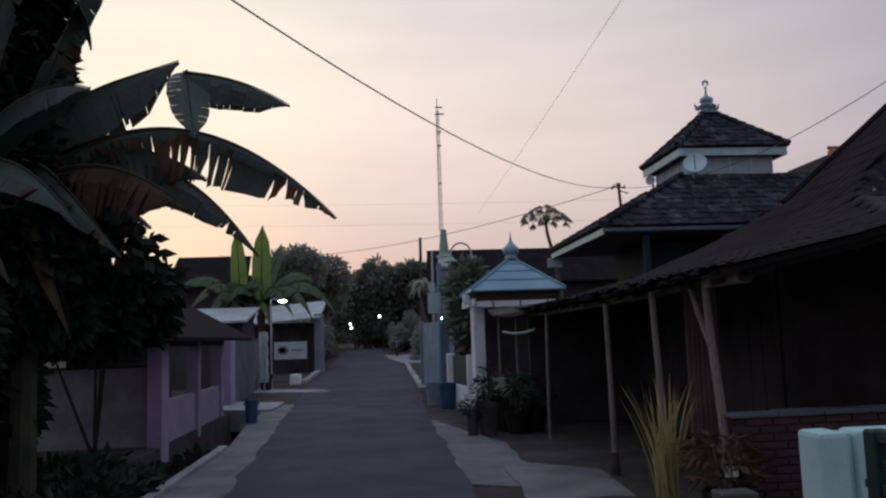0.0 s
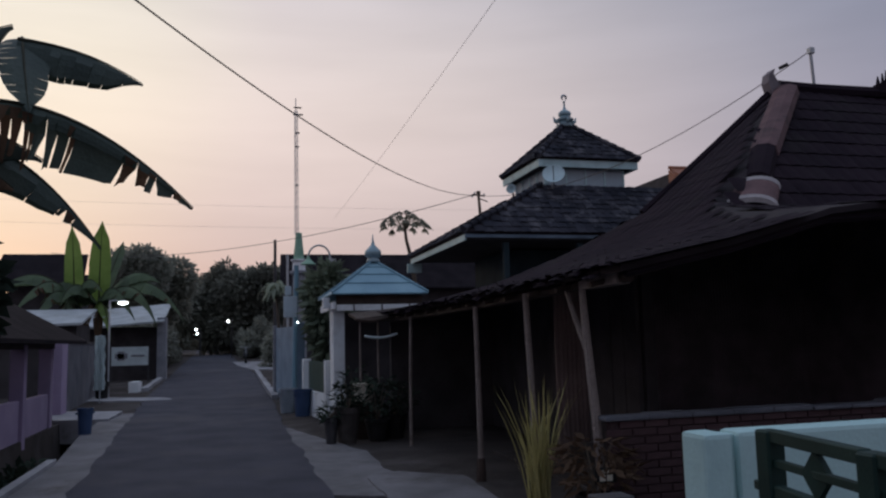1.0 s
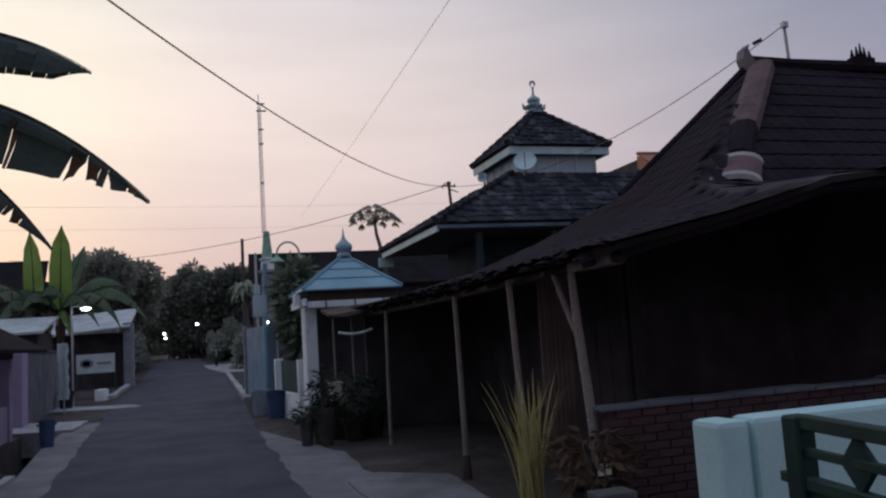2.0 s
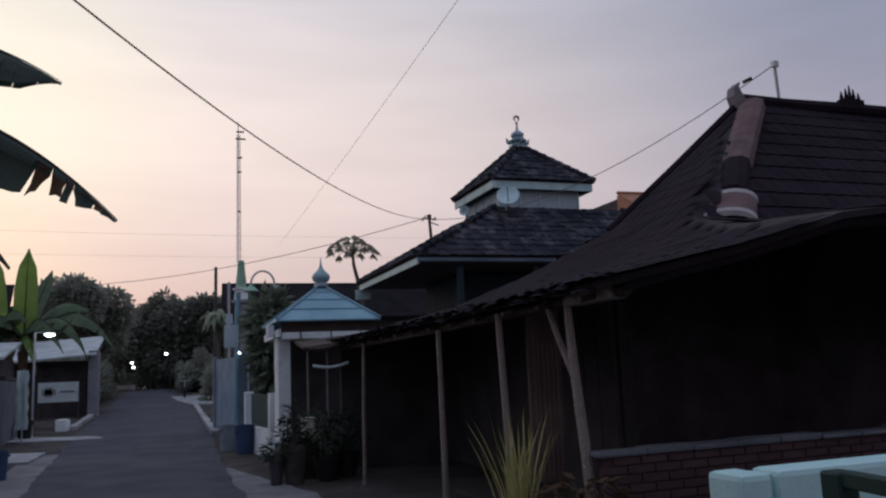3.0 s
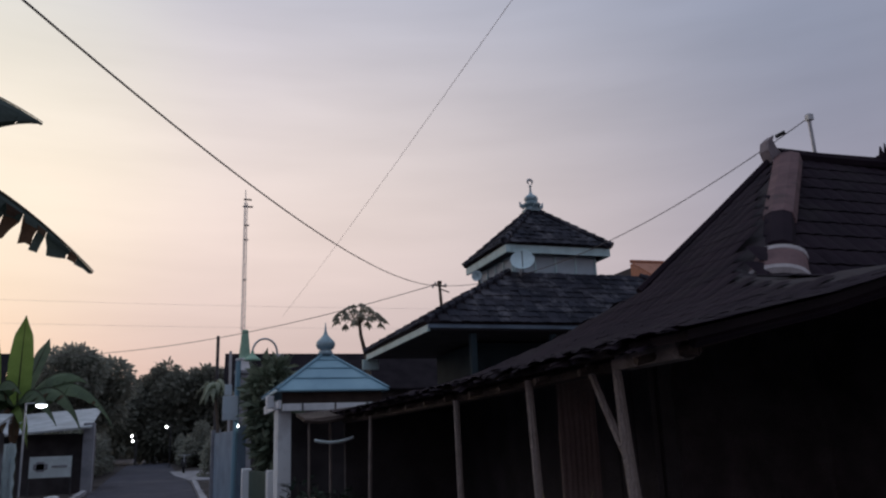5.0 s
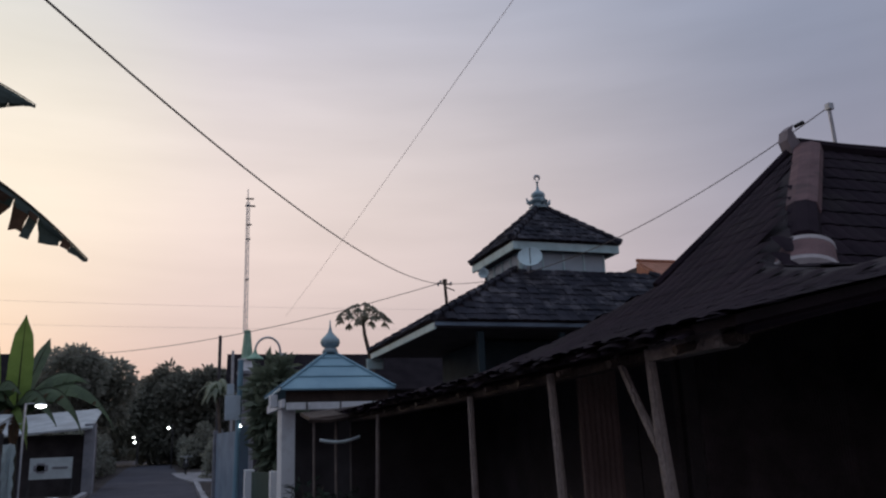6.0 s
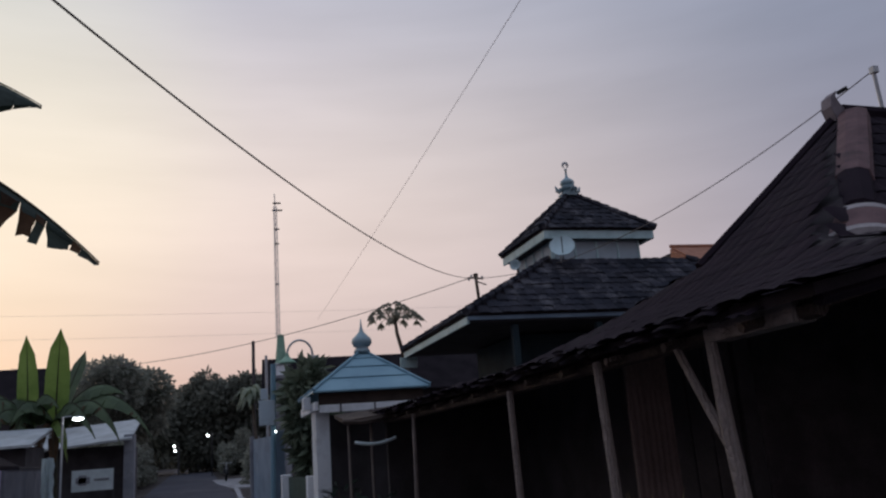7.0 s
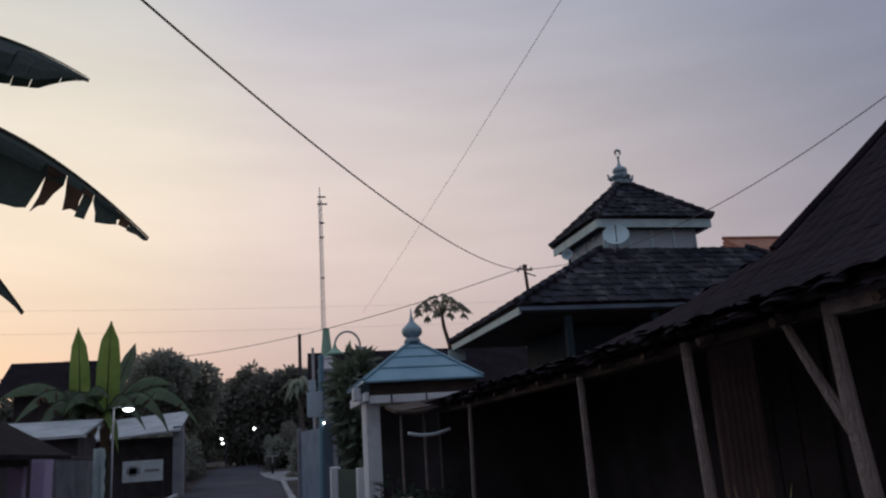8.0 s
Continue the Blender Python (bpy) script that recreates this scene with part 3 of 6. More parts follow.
    part("post", tubed([(2.55, 12.7, -0.03), (2.56, 12.7, 1.0), (2.58, 12.7, 1.92)], [0.028, 0.026, 0.024], 8), M_WOOD, h)
    part("post", tubed([(2.76, 6.69, -0.03), (2.72, 6.71, 0.9), (2.68, 6.73, 1.5), (2.66, 6.74, 2.0)], [0.042, 0.040, 0.036, 0.028], 8), M_WOOD, h)
    part("brace", tubed([(2.69, 6.76, 1.44), (2.66, 6.92, 1.74), (2.66, 7.08, 2.0)], [0.027, 0.023, 0.021], 8), M_WOOD, h)
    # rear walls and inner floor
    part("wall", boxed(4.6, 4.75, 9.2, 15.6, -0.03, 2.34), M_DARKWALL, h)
    bm = bmesh.new()
    outline = [(4.75, -0.03), (16, -0.03), (16, 5.3), (8.46, 5.3), (7.2, 4.25), (5.9, 3.2), (5.2, 2.7), (4.75, 2.45)]
    for yy in (11.18, 11.3):
        bm.faces.new([bm.verts.new((u, yy, v)) for u, v in outline])
    bm.verts.ensure_lookup_table()
    k = len(outline)
    for i in range(k):
        bm.faces.new((bm.verts[i], bm.verts[(i + 1) % k], bm.verts[k + (i + 1) % k], bm.verts[k + i]))
    part("gable_wall", bm, M_PLANK, h)
    bm = bmesh.new()
    outline = [(6.1, -0.03), (11.17, -0.03), (11.17, 5.15), (9.0, 2.97), (7.5, 2.65), (6.1, 2.46)]
    for xx in (8.5, 8.62):
        bm.faces.new([bm.verts.new((xx, u, v)) for u, v in outline])
    bm.verts.ensure_lookup_table()
    k = len(outline)
    for i in range(k):
        bm.faces.new((bm.verts[i], bm.verts[(i + 1) % k], bm.verts[k + (i + 1) % k], bm.verts[k + i]))
    part("cross_wall", bm, M_PLANK, h)
    # dark wall added to close the see-through gap below the eave
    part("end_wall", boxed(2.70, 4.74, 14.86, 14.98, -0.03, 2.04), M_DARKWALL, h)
    part("wall_post", boxed(6.3, 6.48, 6.35, 6.52, -0.03, 2.45, 0.01), M_PALECONC, h)
    part("side_wall", boxed(6.49, 8.4, 6.75, 6.87, -0.03, 2.45), M_PLANK, h)
    for i in range(3):
        part("board", boxed(3.25 + i * 0.125, 3.37 + i * 0.125, 8.70 + 0.01 * i, 8.735 + 0.01 * i, 0.42, 2.12, 0.006), M_REDBOARD, h, "dim red-brown upright board")
    # broken and slipped tiles along the eaves
    verts, faces = [], []
    for i in range(170):
        yy = rnd.uniform(5.9, 15.0)
        p = Vector((2.53 + rnd.uniform(-0.03, 0.10), yy, roof_z(2.55, yy) + rnd.uniform(-0.05, 0.015)))
        d = Vector((-1, rnd.uniform(-0.6, 0.6), rnd.uniform(-0.7, -0.1))).normalized()
        c = d.cross(Vector((0, 0, 1))).normalized()
        base = len(verts)
        verts.extend(tile_points(p, d, c, c.cross(d).normalized(), rnd.uniform(0.05, 0.17), rnd.uniform(0.05, 0.13), 0.006))
        faces.extend((base + k, base + k + 1, base + 5 + k, base + 4 + k) for k in range(3))
    from_lists("slipped_tiles", verts, faces, M_TILE, h, kind="stuff")
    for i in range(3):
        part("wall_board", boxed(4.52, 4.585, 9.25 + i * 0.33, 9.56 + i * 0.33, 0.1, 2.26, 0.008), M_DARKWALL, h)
    part("floor_step", boxed(3.4, 16, 6.8, 11.38, -0.03, 0.02), M_EARTH, h)
    return h


house = make_house()


def make_brick_wall():
    t = thing("garden_wall", "low dark red brick wall under the eaves with a cement coping", "wall", (2.8, 6.6, 0))
    part("core", boxed(2.78, 6.6, 6.585, 6.665, -0.03, 0.872, 0), M_MORTAR, t)
    rnd = random.Random(3)
    for i in range(10):
        x, d = 2.72 + i * 0.39, rnd.uniform(-0.012, 0.015)
        part("coping_stone", boxed(x, x + 0.387, 6.54 + d, 6.71 + d * 0.5, 0.873, 0.918 + d, 0.016), M_DIMGREY, t, "rough cement coping")
    return t


garden_wall = make_brick_wall()

# ---- the mosque with two tiers of tiled roof ----


def hip_tiles(rnd, top, bottom, w=0.24, ln=0.27):
    """Tiles on the four slopes between a top rectangle and an eave rectangle, both (x0, x1, y0, y1, z)."""
    tx0, tx1, ty0, ty1, tz = top
    bx0, bx1, by0, by1, bz = bottom
    quads = [((tx0, ty0, tz), (tx1, ty0, tz), (bx1, by0, bz), (bx0, by0, bz)),
             ((tx0, ty1, tz), (tx0, ty0, tz), (bx0, by0, bz), (bx0, by1, bz)),
             ((tx1, ty1, tz), (tx0, ty1, tz), (bx0, by1, bz), (bx1, by1, bz)),
             ((tx1, ty0, tz), (tx1, ty1, tz), (bx1, by1, bz), (bx1, by0, bz))]
    verts, faces = [], []
    for q in quads:
        v, f = tile_slope(rnd, *q, w=w, ln=ln)
        o = len(verts)
        verts += v
        faces += [tuple(i + o for i in g) for g in f]
    return verts, faces, quads


def make_mosque():
    rnd = random.Random(9)
    t = thing("mosque", "small village mosque with a two-tiered dark tiled roof and mint fascias", "mosque", (9.28, 21.35, 0))
    UP = ((9.23, 9.33, 21.3, 21.4, 7.62), (7.79, 10.78, 19.9, 22.8, 6.34))
    LO = ((7.9, 11.6, 20.0, 22.7, 5.58), (5.24, 14.2, 18.44, 24.26, 4.10))
    for nm, (a, b) in (("upper_roof", UP), ("lower_roof", LO)):
        v, f, quads = hip_tiles(rnd, a, b)
        bm = bmesh.new()
        for q in quads:
            slab(bm, [(x, y, z) for x, y, z in q], 0.05)
        roof = part(nm, bm, M_TILEBED, t)
        from_lists("tiling", v, f, M_MTILE, t, kind="stuff")
        # hips
        tx, bx = a, b
        for (x0, y0), (x1, y1) in (((a[0], a[2]), (b[0], b[2])), ((a[1], a[2]), (b[1], b[2])), ((a[0], a[3]), (b[0], b[3])), ((a[1], a[3]), (b[1], b[3]))):
            n = 9 if nm == "upper_roof" else 13
            for i in range(n):
                s, e = i / n, (i + 1.12) / n
                p = Vector((x0, y0, a[4] + 0.04)).lerp(Vector((x1, y1, b[4] + 0.04)), s)
                q = Vector((x0, y0, a[4] + 0.04)).lerp(Vector((x1, y1, b[4] + 0.04)), min(e, 1.02))
                part("hip_tile", tubed([p, q], [0.065, 0.095], 7), M_MTILE, t)
    # fascias
    # lower front board is mint too; blue-grey puts its dim side into colour
    for (x0, x1, y0, y1, z), d, th, front, fm in ((UP[1], 0.20, 0.05, 0.20, M_FASCIA), (LO[1], 0.15, 0.05, 0.085, M_BLUEGREY)):
        part("fascia", boxed(x0 + 0.03, x1 - 0.03, y0 + 0.03, y0 + 0.03 + th, z - front - 0.06, z - 0.06, 0.006), fm, t, "mint painted fascia board")
        part("fascia", boxed(x0 + 0.03, x0 + 0.03 + th, y0 + 0.085, y1 - 0.03, z - d - 0.06, z - 0.06, 0.006), M_FASCIA, t, "mint painted fascia board")
        part("fascia", boxed(x1 - 0.03 - th, x1 - 0.03, y0 + 0.085, y1 - 0.03, z - d - 0.06, z - 0.06, 0.006), M_FASCIA, t, "mint painted fascia board")
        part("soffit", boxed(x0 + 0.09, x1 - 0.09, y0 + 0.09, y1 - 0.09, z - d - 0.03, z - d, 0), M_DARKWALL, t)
    # clerestory
    part("clerestory_wall", boxed(8.12, 10.45, 20.2, 22.5, 5.3, 6.10, 0), M_CLERE, t)
    part("eave_tail", boxed(5.16, 5.62, 24.20, 24.27, 3.62, 3.90, 0.006), M_FASCIA, t, "mint painted eave tail")
    for i in range(5):
        x = 8.14 + i * 0.572
        part("mullion", boxed(x - 0.02, x + 0.02, 20.165, 20.198, 5.50, 6.08, 0.004), M_FASCIA, t)
    for i in range(5):
        y = 20.25 + i * 0.55
        part("mullion", boxed(8.085, 8.118, y - 0.02, y + 0.02, 5.50, 6.08, 0.004), M_FASCIA, t)
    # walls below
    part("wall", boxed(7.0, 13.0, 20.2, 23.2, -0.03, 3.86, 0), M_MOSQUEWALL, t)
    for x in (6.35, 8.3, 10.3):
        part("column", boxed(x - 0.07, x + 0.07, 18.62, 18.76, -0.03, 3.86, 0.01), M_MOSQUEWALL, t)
    # finial
    part("finial_base", lathed((9.28, 21.35, 7.58), [(0.26, 0), (0.27, 0.06), (0.19, 0.09), (0.17, 0.16), (0.25, 0.20), (0.26, 0.24), (0.16, 0.27), (0.15, 0.34)], 14), M_ONION, t)
    for ax, ay in ((1, 0), (-1, 0), (0, 1), (0, -1)):
        part("finial_horn", tubed([(9.28 + ax * 0.22, 21.35 + ay * 0.22, 7.72), (9.28 + ax * 0.31, 21.35 + ay * 0.31, 7.76), (9.28 + ax * 0.35, 21.35 + ay * 0.35, 7.88)], [0.06, 0.05, 0.015], 6), M_ONION, t)
    part("dome", lathed((9.28, 21.35, 7.90), [(0.15, 0), (0.19, 0.05), (0.18, 0.12), (0.11, 0.18), (0.05, 0.22), (0.03, 0.30), (0.022, 0.42), (0.04, 0.44), (0.04, 0.46), (0.015, 0.48)], 14), M_ONION, t, smooth=True)
    bm = bmesh.new()
    tube(bm, [(9.28 + 0.07 * math.sin(a), 21.35, 8.47 - 0.07 * math.cos(a)) for a in (0.5 + 5.3 * k / 16 for k in range(17))], [0.014 + 0.024 * math.sin(math.pi * k / 16) for k in range(17)], 6)
    part("crescent", bm, M_STEEL, t)
    return t


mosque = make_mosque()


def make_dish():
    d = thing("satellite_dish", "round pale satellite dish fixed to the mosque roof", "dish", (8.1, 19.7, 5.3))
    bm = bmesh.new()
    rings = []
    for r, h in ((0.0, 0.0), (0.11, 0.006), (0.21, 0.028), (0.29, 0.065)):
        rings.append((r, h))
    lathe(bm, (0, 0, 0), [(0.02, -0.02)] + [(r, h - 0.015) for r, h in rings[1:]] + [(0.295, 0.069)] + [(r, h) for r, h in rings[:0:-1]] + [(0.01, 0.0)], 20)
    aim = Vector((-0.35, -0.75, 0.45)).normalized()
    m = Matrix.Translation((8.1, 19.62, 5.78)) @ aim.to_track_quat("Z", "Y").to_matrix().to_4x4()
    bmesh.ops.transform(bm, matrix=m, verts=bm.verts[:])
    part("reflector", bm, M_DISH, d, smooth=True)
    part("mast", tubed([(8.14, 19.9, 5.3), (8.12, 19.75, 5.78)], 0.025), M_STEEL, d)
    part("feed_arm", tubed([Vector((8.1, 19.62, 5.5)), Vector((8.1, 19.62, 5.75)) + aim * 0.42], 0.012), M_DARKMETAL, d)
    return d


make_dish()

# ---- the blue-roofed porch ----


def make_porch():
    t = thing("prayer_porch", "white porch with a pale blue pyramid sheet roof and onion finial", "porch", (2.85, 17.6, 0))
    x0, x1, y0, y1, z, ax, ay, az = 1.78, 3.69, 15.9, 18.2, 2.50, 2.79, 17.0, 3.24
    for q in (((x0, y0), (x1, y0)), ((x0, y1), (x0, y0)), ((x1, y0), (x1, y1)), ((x1, y1), (x0, y1))):
        bm = bmesh.new()
        slab(bm, [(q[0][0], q[0][1], z), (q[1][0], q[1][1], z), (ax, ay, az)], 0.025)
        part("roof_sheet", bm, M_BLUEROOF, t)
    for (hx, hy) in ((x0, y0), (x1, y0), (x0, y1), (x1, y1)):
        part("hip_strip", tubed([(hx, hy, z + 0.02), (ax, ay, az + 0.02)], 0.022, 6), M_BLUEROOF, t)
    for u in (0.28, 0.55, 0.78):
        part("sheet_lap", tubed([(x0 + (ax - x0) * u, y0 + (ay - y0) * u, z + (az - z) * u + 0.012), (x1 + (ax - x1) * u, y0 + (ay - y0) * u, z + (az - z) * u + 0.012)], 0.012, 5), M_BLUEROOF, t)
    # dark board stands in for the shadow band between roof edge and beam
    part("eave_shadow_board", boxed(x0 + 0.10, x1 - 0.10, y0 + 0.12, y0 + 0.16, z - 0.21, z - 0.03), M_DARKWOOD, t)
    for k in range(3):
        bx = x0 + 0.42 + 0.55 * k
        part("beam_clip", boxed(bx, bx + 0.025, y0 + 0.045, y0 + 0.058, z - 0.34, z - 0.21, 0), M_DARKMETAL, t)
    part("beam", boxed(x0 + 0.10, x1 - 0.1, y0 + 0.06, y0 + 0.115, z - 0.34, z - 0.22), M_WHITE, t)
    part("beam", boxed(x0 + 0.03, x0 + 0.09, y0 + 0.1, y1 - 0.1, z - 0.30, z - 0.16), M_WHITE, t)
    part("gutter_end", boxed(x0 - 0.10, x0 + 0.02, y0 + 0.5, y0 + 0.75, z - 0.26, z - 0.06), M_WHITE, t)
    part("wall", boxed(1.84, 2.06, 16.2, 16.75, 0.35, 2.2), M_WHITE, t)
    part("wall", boxed(2.14, 3.6, 17.9, 18.02, -0.03, 2.2), M_DARKWALL, t)
    part("wall", boxed(1.94, 2.06, 16.75, 18.02, -0.03, 0.5), M_WHITE, t)
    # white column coloured dark to carry the shade under the porch roof
    part("column", boxed(3.5, 3.62, 16.0, 16.12, -0.03, 2.2), M_DARKWALL, t)
    fin = part("finial", lathed((ax, ay, az - 0.04), [(0.15, 0), (0.13, 0.06), (0.10, 0.09), (0.15, 0.12), (0.18, 0.18), (0.17, 0.24), (0.10, 0.31), (0.045, 0.37), (0.02, 0.46), (0.006, 0.60)], 14), M_ONION, t, "grey-blue onion dome with a spike", smooth=True)
    return t


make_porch()

# ---- trees and plants ----


def leaf_cloud(name, blobs, count, size, material, seed, parent, droop=0.3, narrow=0.5):
    """A crown of many small leaves spread through lumps (x, y, z, rx, ry, rz), thickest at their skins."""
    r = random.Random(seed)
    vol = [b[3] * b[4] * b[5] for b in blobs]
    verts, faces = [], []
    for _ in range(count):
        b = r.choices(blobs, vol)[0]
        d = Vector((r.gauss(0, 1), r.gauss(0, 1), r.gauss(0, 1))).normalized()
        k = r.random() ** 0.35 * r.uniform(0.85, 1.12)
        p = Vector((b[0] + d.x * b[3] * k, b[1] + d.y * b[4] * k, b[2] + d.z * b[5] * k))
        out = (d + Vector((r.uniform(-0.7, 0.7), r.uniform(-0.7, 0.7), r.uniform(-0.7, 0.4) - droop))).normalized()
        side = out.cross(Vector((r.uniform(-1, 1), r.uniform(-1, 1), r.uniform(-1, 1)))).normalized()
        s = size * r.uniform(0.6, 1.4)
        o = len(verts)
        verts += [p, p + out * s * 0.5 + side * s * narrow * 0.5, p + out * s, p + out * s * 0.5 - side * s * narrow * 0.5]
        faces.append((o, o + 1, o + 2, o + 3))
    return from_lists(name, verts, faces, material, parent)


def make_tree(label, base, trunk_top, blobs, count, size, material, seed, narrow=0.5, trunk_r=0.18):
    t = thing("tree", label, "tree", base)
    b, tt = Vector(base), Vector(trunk_top)
    bm = tubed([b - Vector((0, 0, 0.05)), b.lerp(tt, 0.4) + Vector((0.06, 0.05, 0)), tt], [trunk_r, trunk_r * 0.75, trunk_r * 0.5], 8)
    part("trunk", bm, M_BARK, t)
    for q in blobs[:7]:
        part("limb", tubed([b.lerp(tt, 0.7), b.lerp(tt, 0.9).lerp(Vector(q[:3]), 0.45) + Vector((0, 0, 0.1)), Vector(q[:3])], [trunk_r * 0.5, trunk_r * 0.3, trunk_r * 0.1], 6), M_BARK, t)
    leaf_cloud("crown", blobs, count, size, material, seed, t, narrow=narrow)
    return t


def lumps(seed, x, y, z, rx, ry, rz, n, k=0.45):
    r = random.Random(seed)
    out = []
    for _ in range(n):
        a, e, d = r.uniform(0, 6.283), r.uniform(-0.9, 1.0), r.uniform(0.35, 1.0)
        s = r.uniform(0.7, 1.25) * k
        out.append((x + math.cos(a) * rx * d * math.sqrt(max(0.1, 1 - e * e)), y + math.sin(a) * ry * d * math.sqrt(max(0.1, 1 - e * e)), z + e * rz * d, rx * s, ry * s, rz * s))
    return out


make_tree("broad dark fruit tree at the lane's edge", (-7.2, 60, 0), (-6.6, 60, 4.2), lumps(1, -6.2, 60, 5.7, 3.2, 3.0, 2.8, 24, 0.36), 17000, 0.36, M_HAZYLEAF, 11, trunk_r=0.25)
make_tree("large dark rounded trees closing the lane", (0.4, 78, 0), (0.6, 78, 5), lumps(2, 0.9, 78, 5.2, 4.6, 3.5, 4.0, 36, 0.38), 32000, 0.5, M_HAZYLEAF, 12, trunk_r=0.35)
make_tree("dark tree behind the far lane", (6.5, 85, 0), (6.3, 85, 5), lumps(3, 6.0, 85, 5.8, 3.6, 3.0, 3.0, 16, 0.5), 16000, 0.5, M_HAZYLEAF, 13, trunk_r=0.3)
make_tree("low dark trees behind small houses", (-9.5, 75, 0), (-9.3, 75, 4), lumps(4, -9.0, 75, 4.6, 4.5, 3.0, 3.4, 18, 0.5), 18000, 0.5, M_HAZYLEAF, 14, trunk_r=0.3)
make_tree("bushy garden tree with long drooping leaves", (2.5, 21.6, 0), (2.5, 21.6, 2.2), [(2.28, 21.7, 2.9, 0.36, 0.45, 0.6), (2.25, 21.5, 2.3, 0.38, 0.45, 0.5), (2.6, 21.6, 2.0, 0.42, 0.5, 0.5), (2.5, 21.4, 1.5, 0.42, 0.4, 0.45), (2.65, 21.5, 1.35, 0.35, 0.4, 0.35), (2.5, 21.7, 3.25, 0.28, 0.3, 0.35)], 2600, 0.34, M_GARDENLEAF, 15, narrow=0.32, trunk_r=0.07)


def bent_leaf(rnd, ctrl, width, tear, hang, steps=60, lee=1.0):
    """A leaf along a smooth curve through four control points; both half blades hang from the midrib by the angle hang.
    tear splits them into strips with gaps; lee is the width of the hidden half. Returns points, faces, midrib and the withered faces."""
    a, b, c, e = (Vector(q) for q in ctrl)
    mid = []
    for i in range(steps + 1):
        s = i / steps
        mid.append(a * (1 - s) ** 3 + b * 3 * s * (1 - s) ** 2 + c * 3 * s * s * (1 - s) + e * s ** 3)

    def on(u):
        u = min(max(u, 0.0), steps)
        k = min(int(u), steps - 1)
        return mid[k].lerp(mid[k + 1], u - k)
    cuts, i = [], 0
    while i < steps:
        torn = rnd.random() < tear
        j = min(steps, i + (rnd.choice((1, 1, 2, 2, 3)) if torn else rnd.randint(4, 8)))
        cuts.append((i, j, torn, rnd.uniform(0.72, 1.05) if torn else rnd.uniform(0.95, 1.0), rnd.uniform(0.05, 0.55) if torn else 0.03 * (tear > 0), rnd.uniform(0.15, 0.5), rnd.uniform(-0.5, 0.9)))
        i = j
    verts, faces, dry = [], [], []
    for sgn in (-1, 1):
        for i, j, torn, cut, gap, split, lean in cuts:
            ang = hang + (rnd.uniform(-0.12, 0.15) if torn else 0.0)
            cen = (i + j) / 2
            withered = torn and rnd.random() < 0.4
            prev = None
            for k in range(i, j + 1):
                s = k / steps
                wd = width * max(0.05, math.sin(math.pi * (0.04 + 0.93 * s) ** 0.75)) ** 0.5 * cut * (lee if sgn < 0 else 1.0)
                wd *= max(0.10, min(1.0, (1 - s) / 0.2)) ** 0.6
                if torn:
                    wd *= rnd.uniform(0.93, 1.05)
                t = (mid[min(k + 1, steps)] - mid[max(k - 1, 0)]).normalized()
                side = Vector((-t.y, t.x, 0)).normalized() * sgn
                row = []
                for v, turn in ((0.0, 0.0), (split, 0.8), (0.5 + 0.5 * split, 0.93), (1.0, 1.0)):
                    open_ = gap * min(1.0, max(0.0, (v - split) / (1 - split)) * 1.6)
                    d = side * math.cos(ang * turn) - Vector((0, 0, math.sin(ang * turn)))
                    d -= t * (d.dot(t) * 0.8)
                    row.append(on(cen + (k - cen) * (1 - open_) + (lean * v * v if torn else 0.0)) + d * (wd * v))
                o = len(verts)
                verts += row
                if prev is not None:
                    for m in range(3):
                        if withered and m > 0:
                            dry.append(len(faces))
                        faces.append((prev + m, prev + m + 1, o + m + 1, o + m))
                prev = o
    return verts, faces, mid, dry


def add_leaf(t, made, material, rib=0.035):
    """Hangs a made leaf with its midrib under the plant t."""
    v, f, mid, dry = made
    leaf = from_lists("leaf", v, f, material, t)
    leaf.data.materials.append(M_DRYLEAF)
    for k in dry:
        leaf.data.polygons[k].material_index = 1
    n = len(mid)
    part("midrib", tubed([p + Vector((0, 0, 0.01)) for p in mid], [rib * (1 - 0.85 * i / n) for i in range(n)], 6), M_STEM, leaf)


def make_banana(label, base, height, leaves, seed, stem_r=0.12, lean=(0, 0), group=""):
    """leaves: (three control points after the stem's top, width, tear, material key, hang)."""
    rnd = random.Random(seed)
    t = thing("banana_plant", label, "banana plant", base, group)
    b = Vector(base)
    top = b + Vector((lean[0], lean[1], height))
    bm = tubed([b - Vector((0, 0, 0.05)), b.lerp(top, 0.5), top], [stem_r * 1.2, stem_r, stem_r * 0.55], 10)
    part("stem", bm, M_STEM, t)
    for row in leaves:
        ctrl, wd, tear, key, hang = row
        made = bent_leaf(rnd, (top, *ctrl), wd, tear, hang, lee=0.3 if tear > 0.8 else 1.0)
        add_leaf(t, made, {"g": M_BANANA, "y": M_BANANAY, "d": M_DRYLEAF, "l": M_BANANAL}[key])
    return t


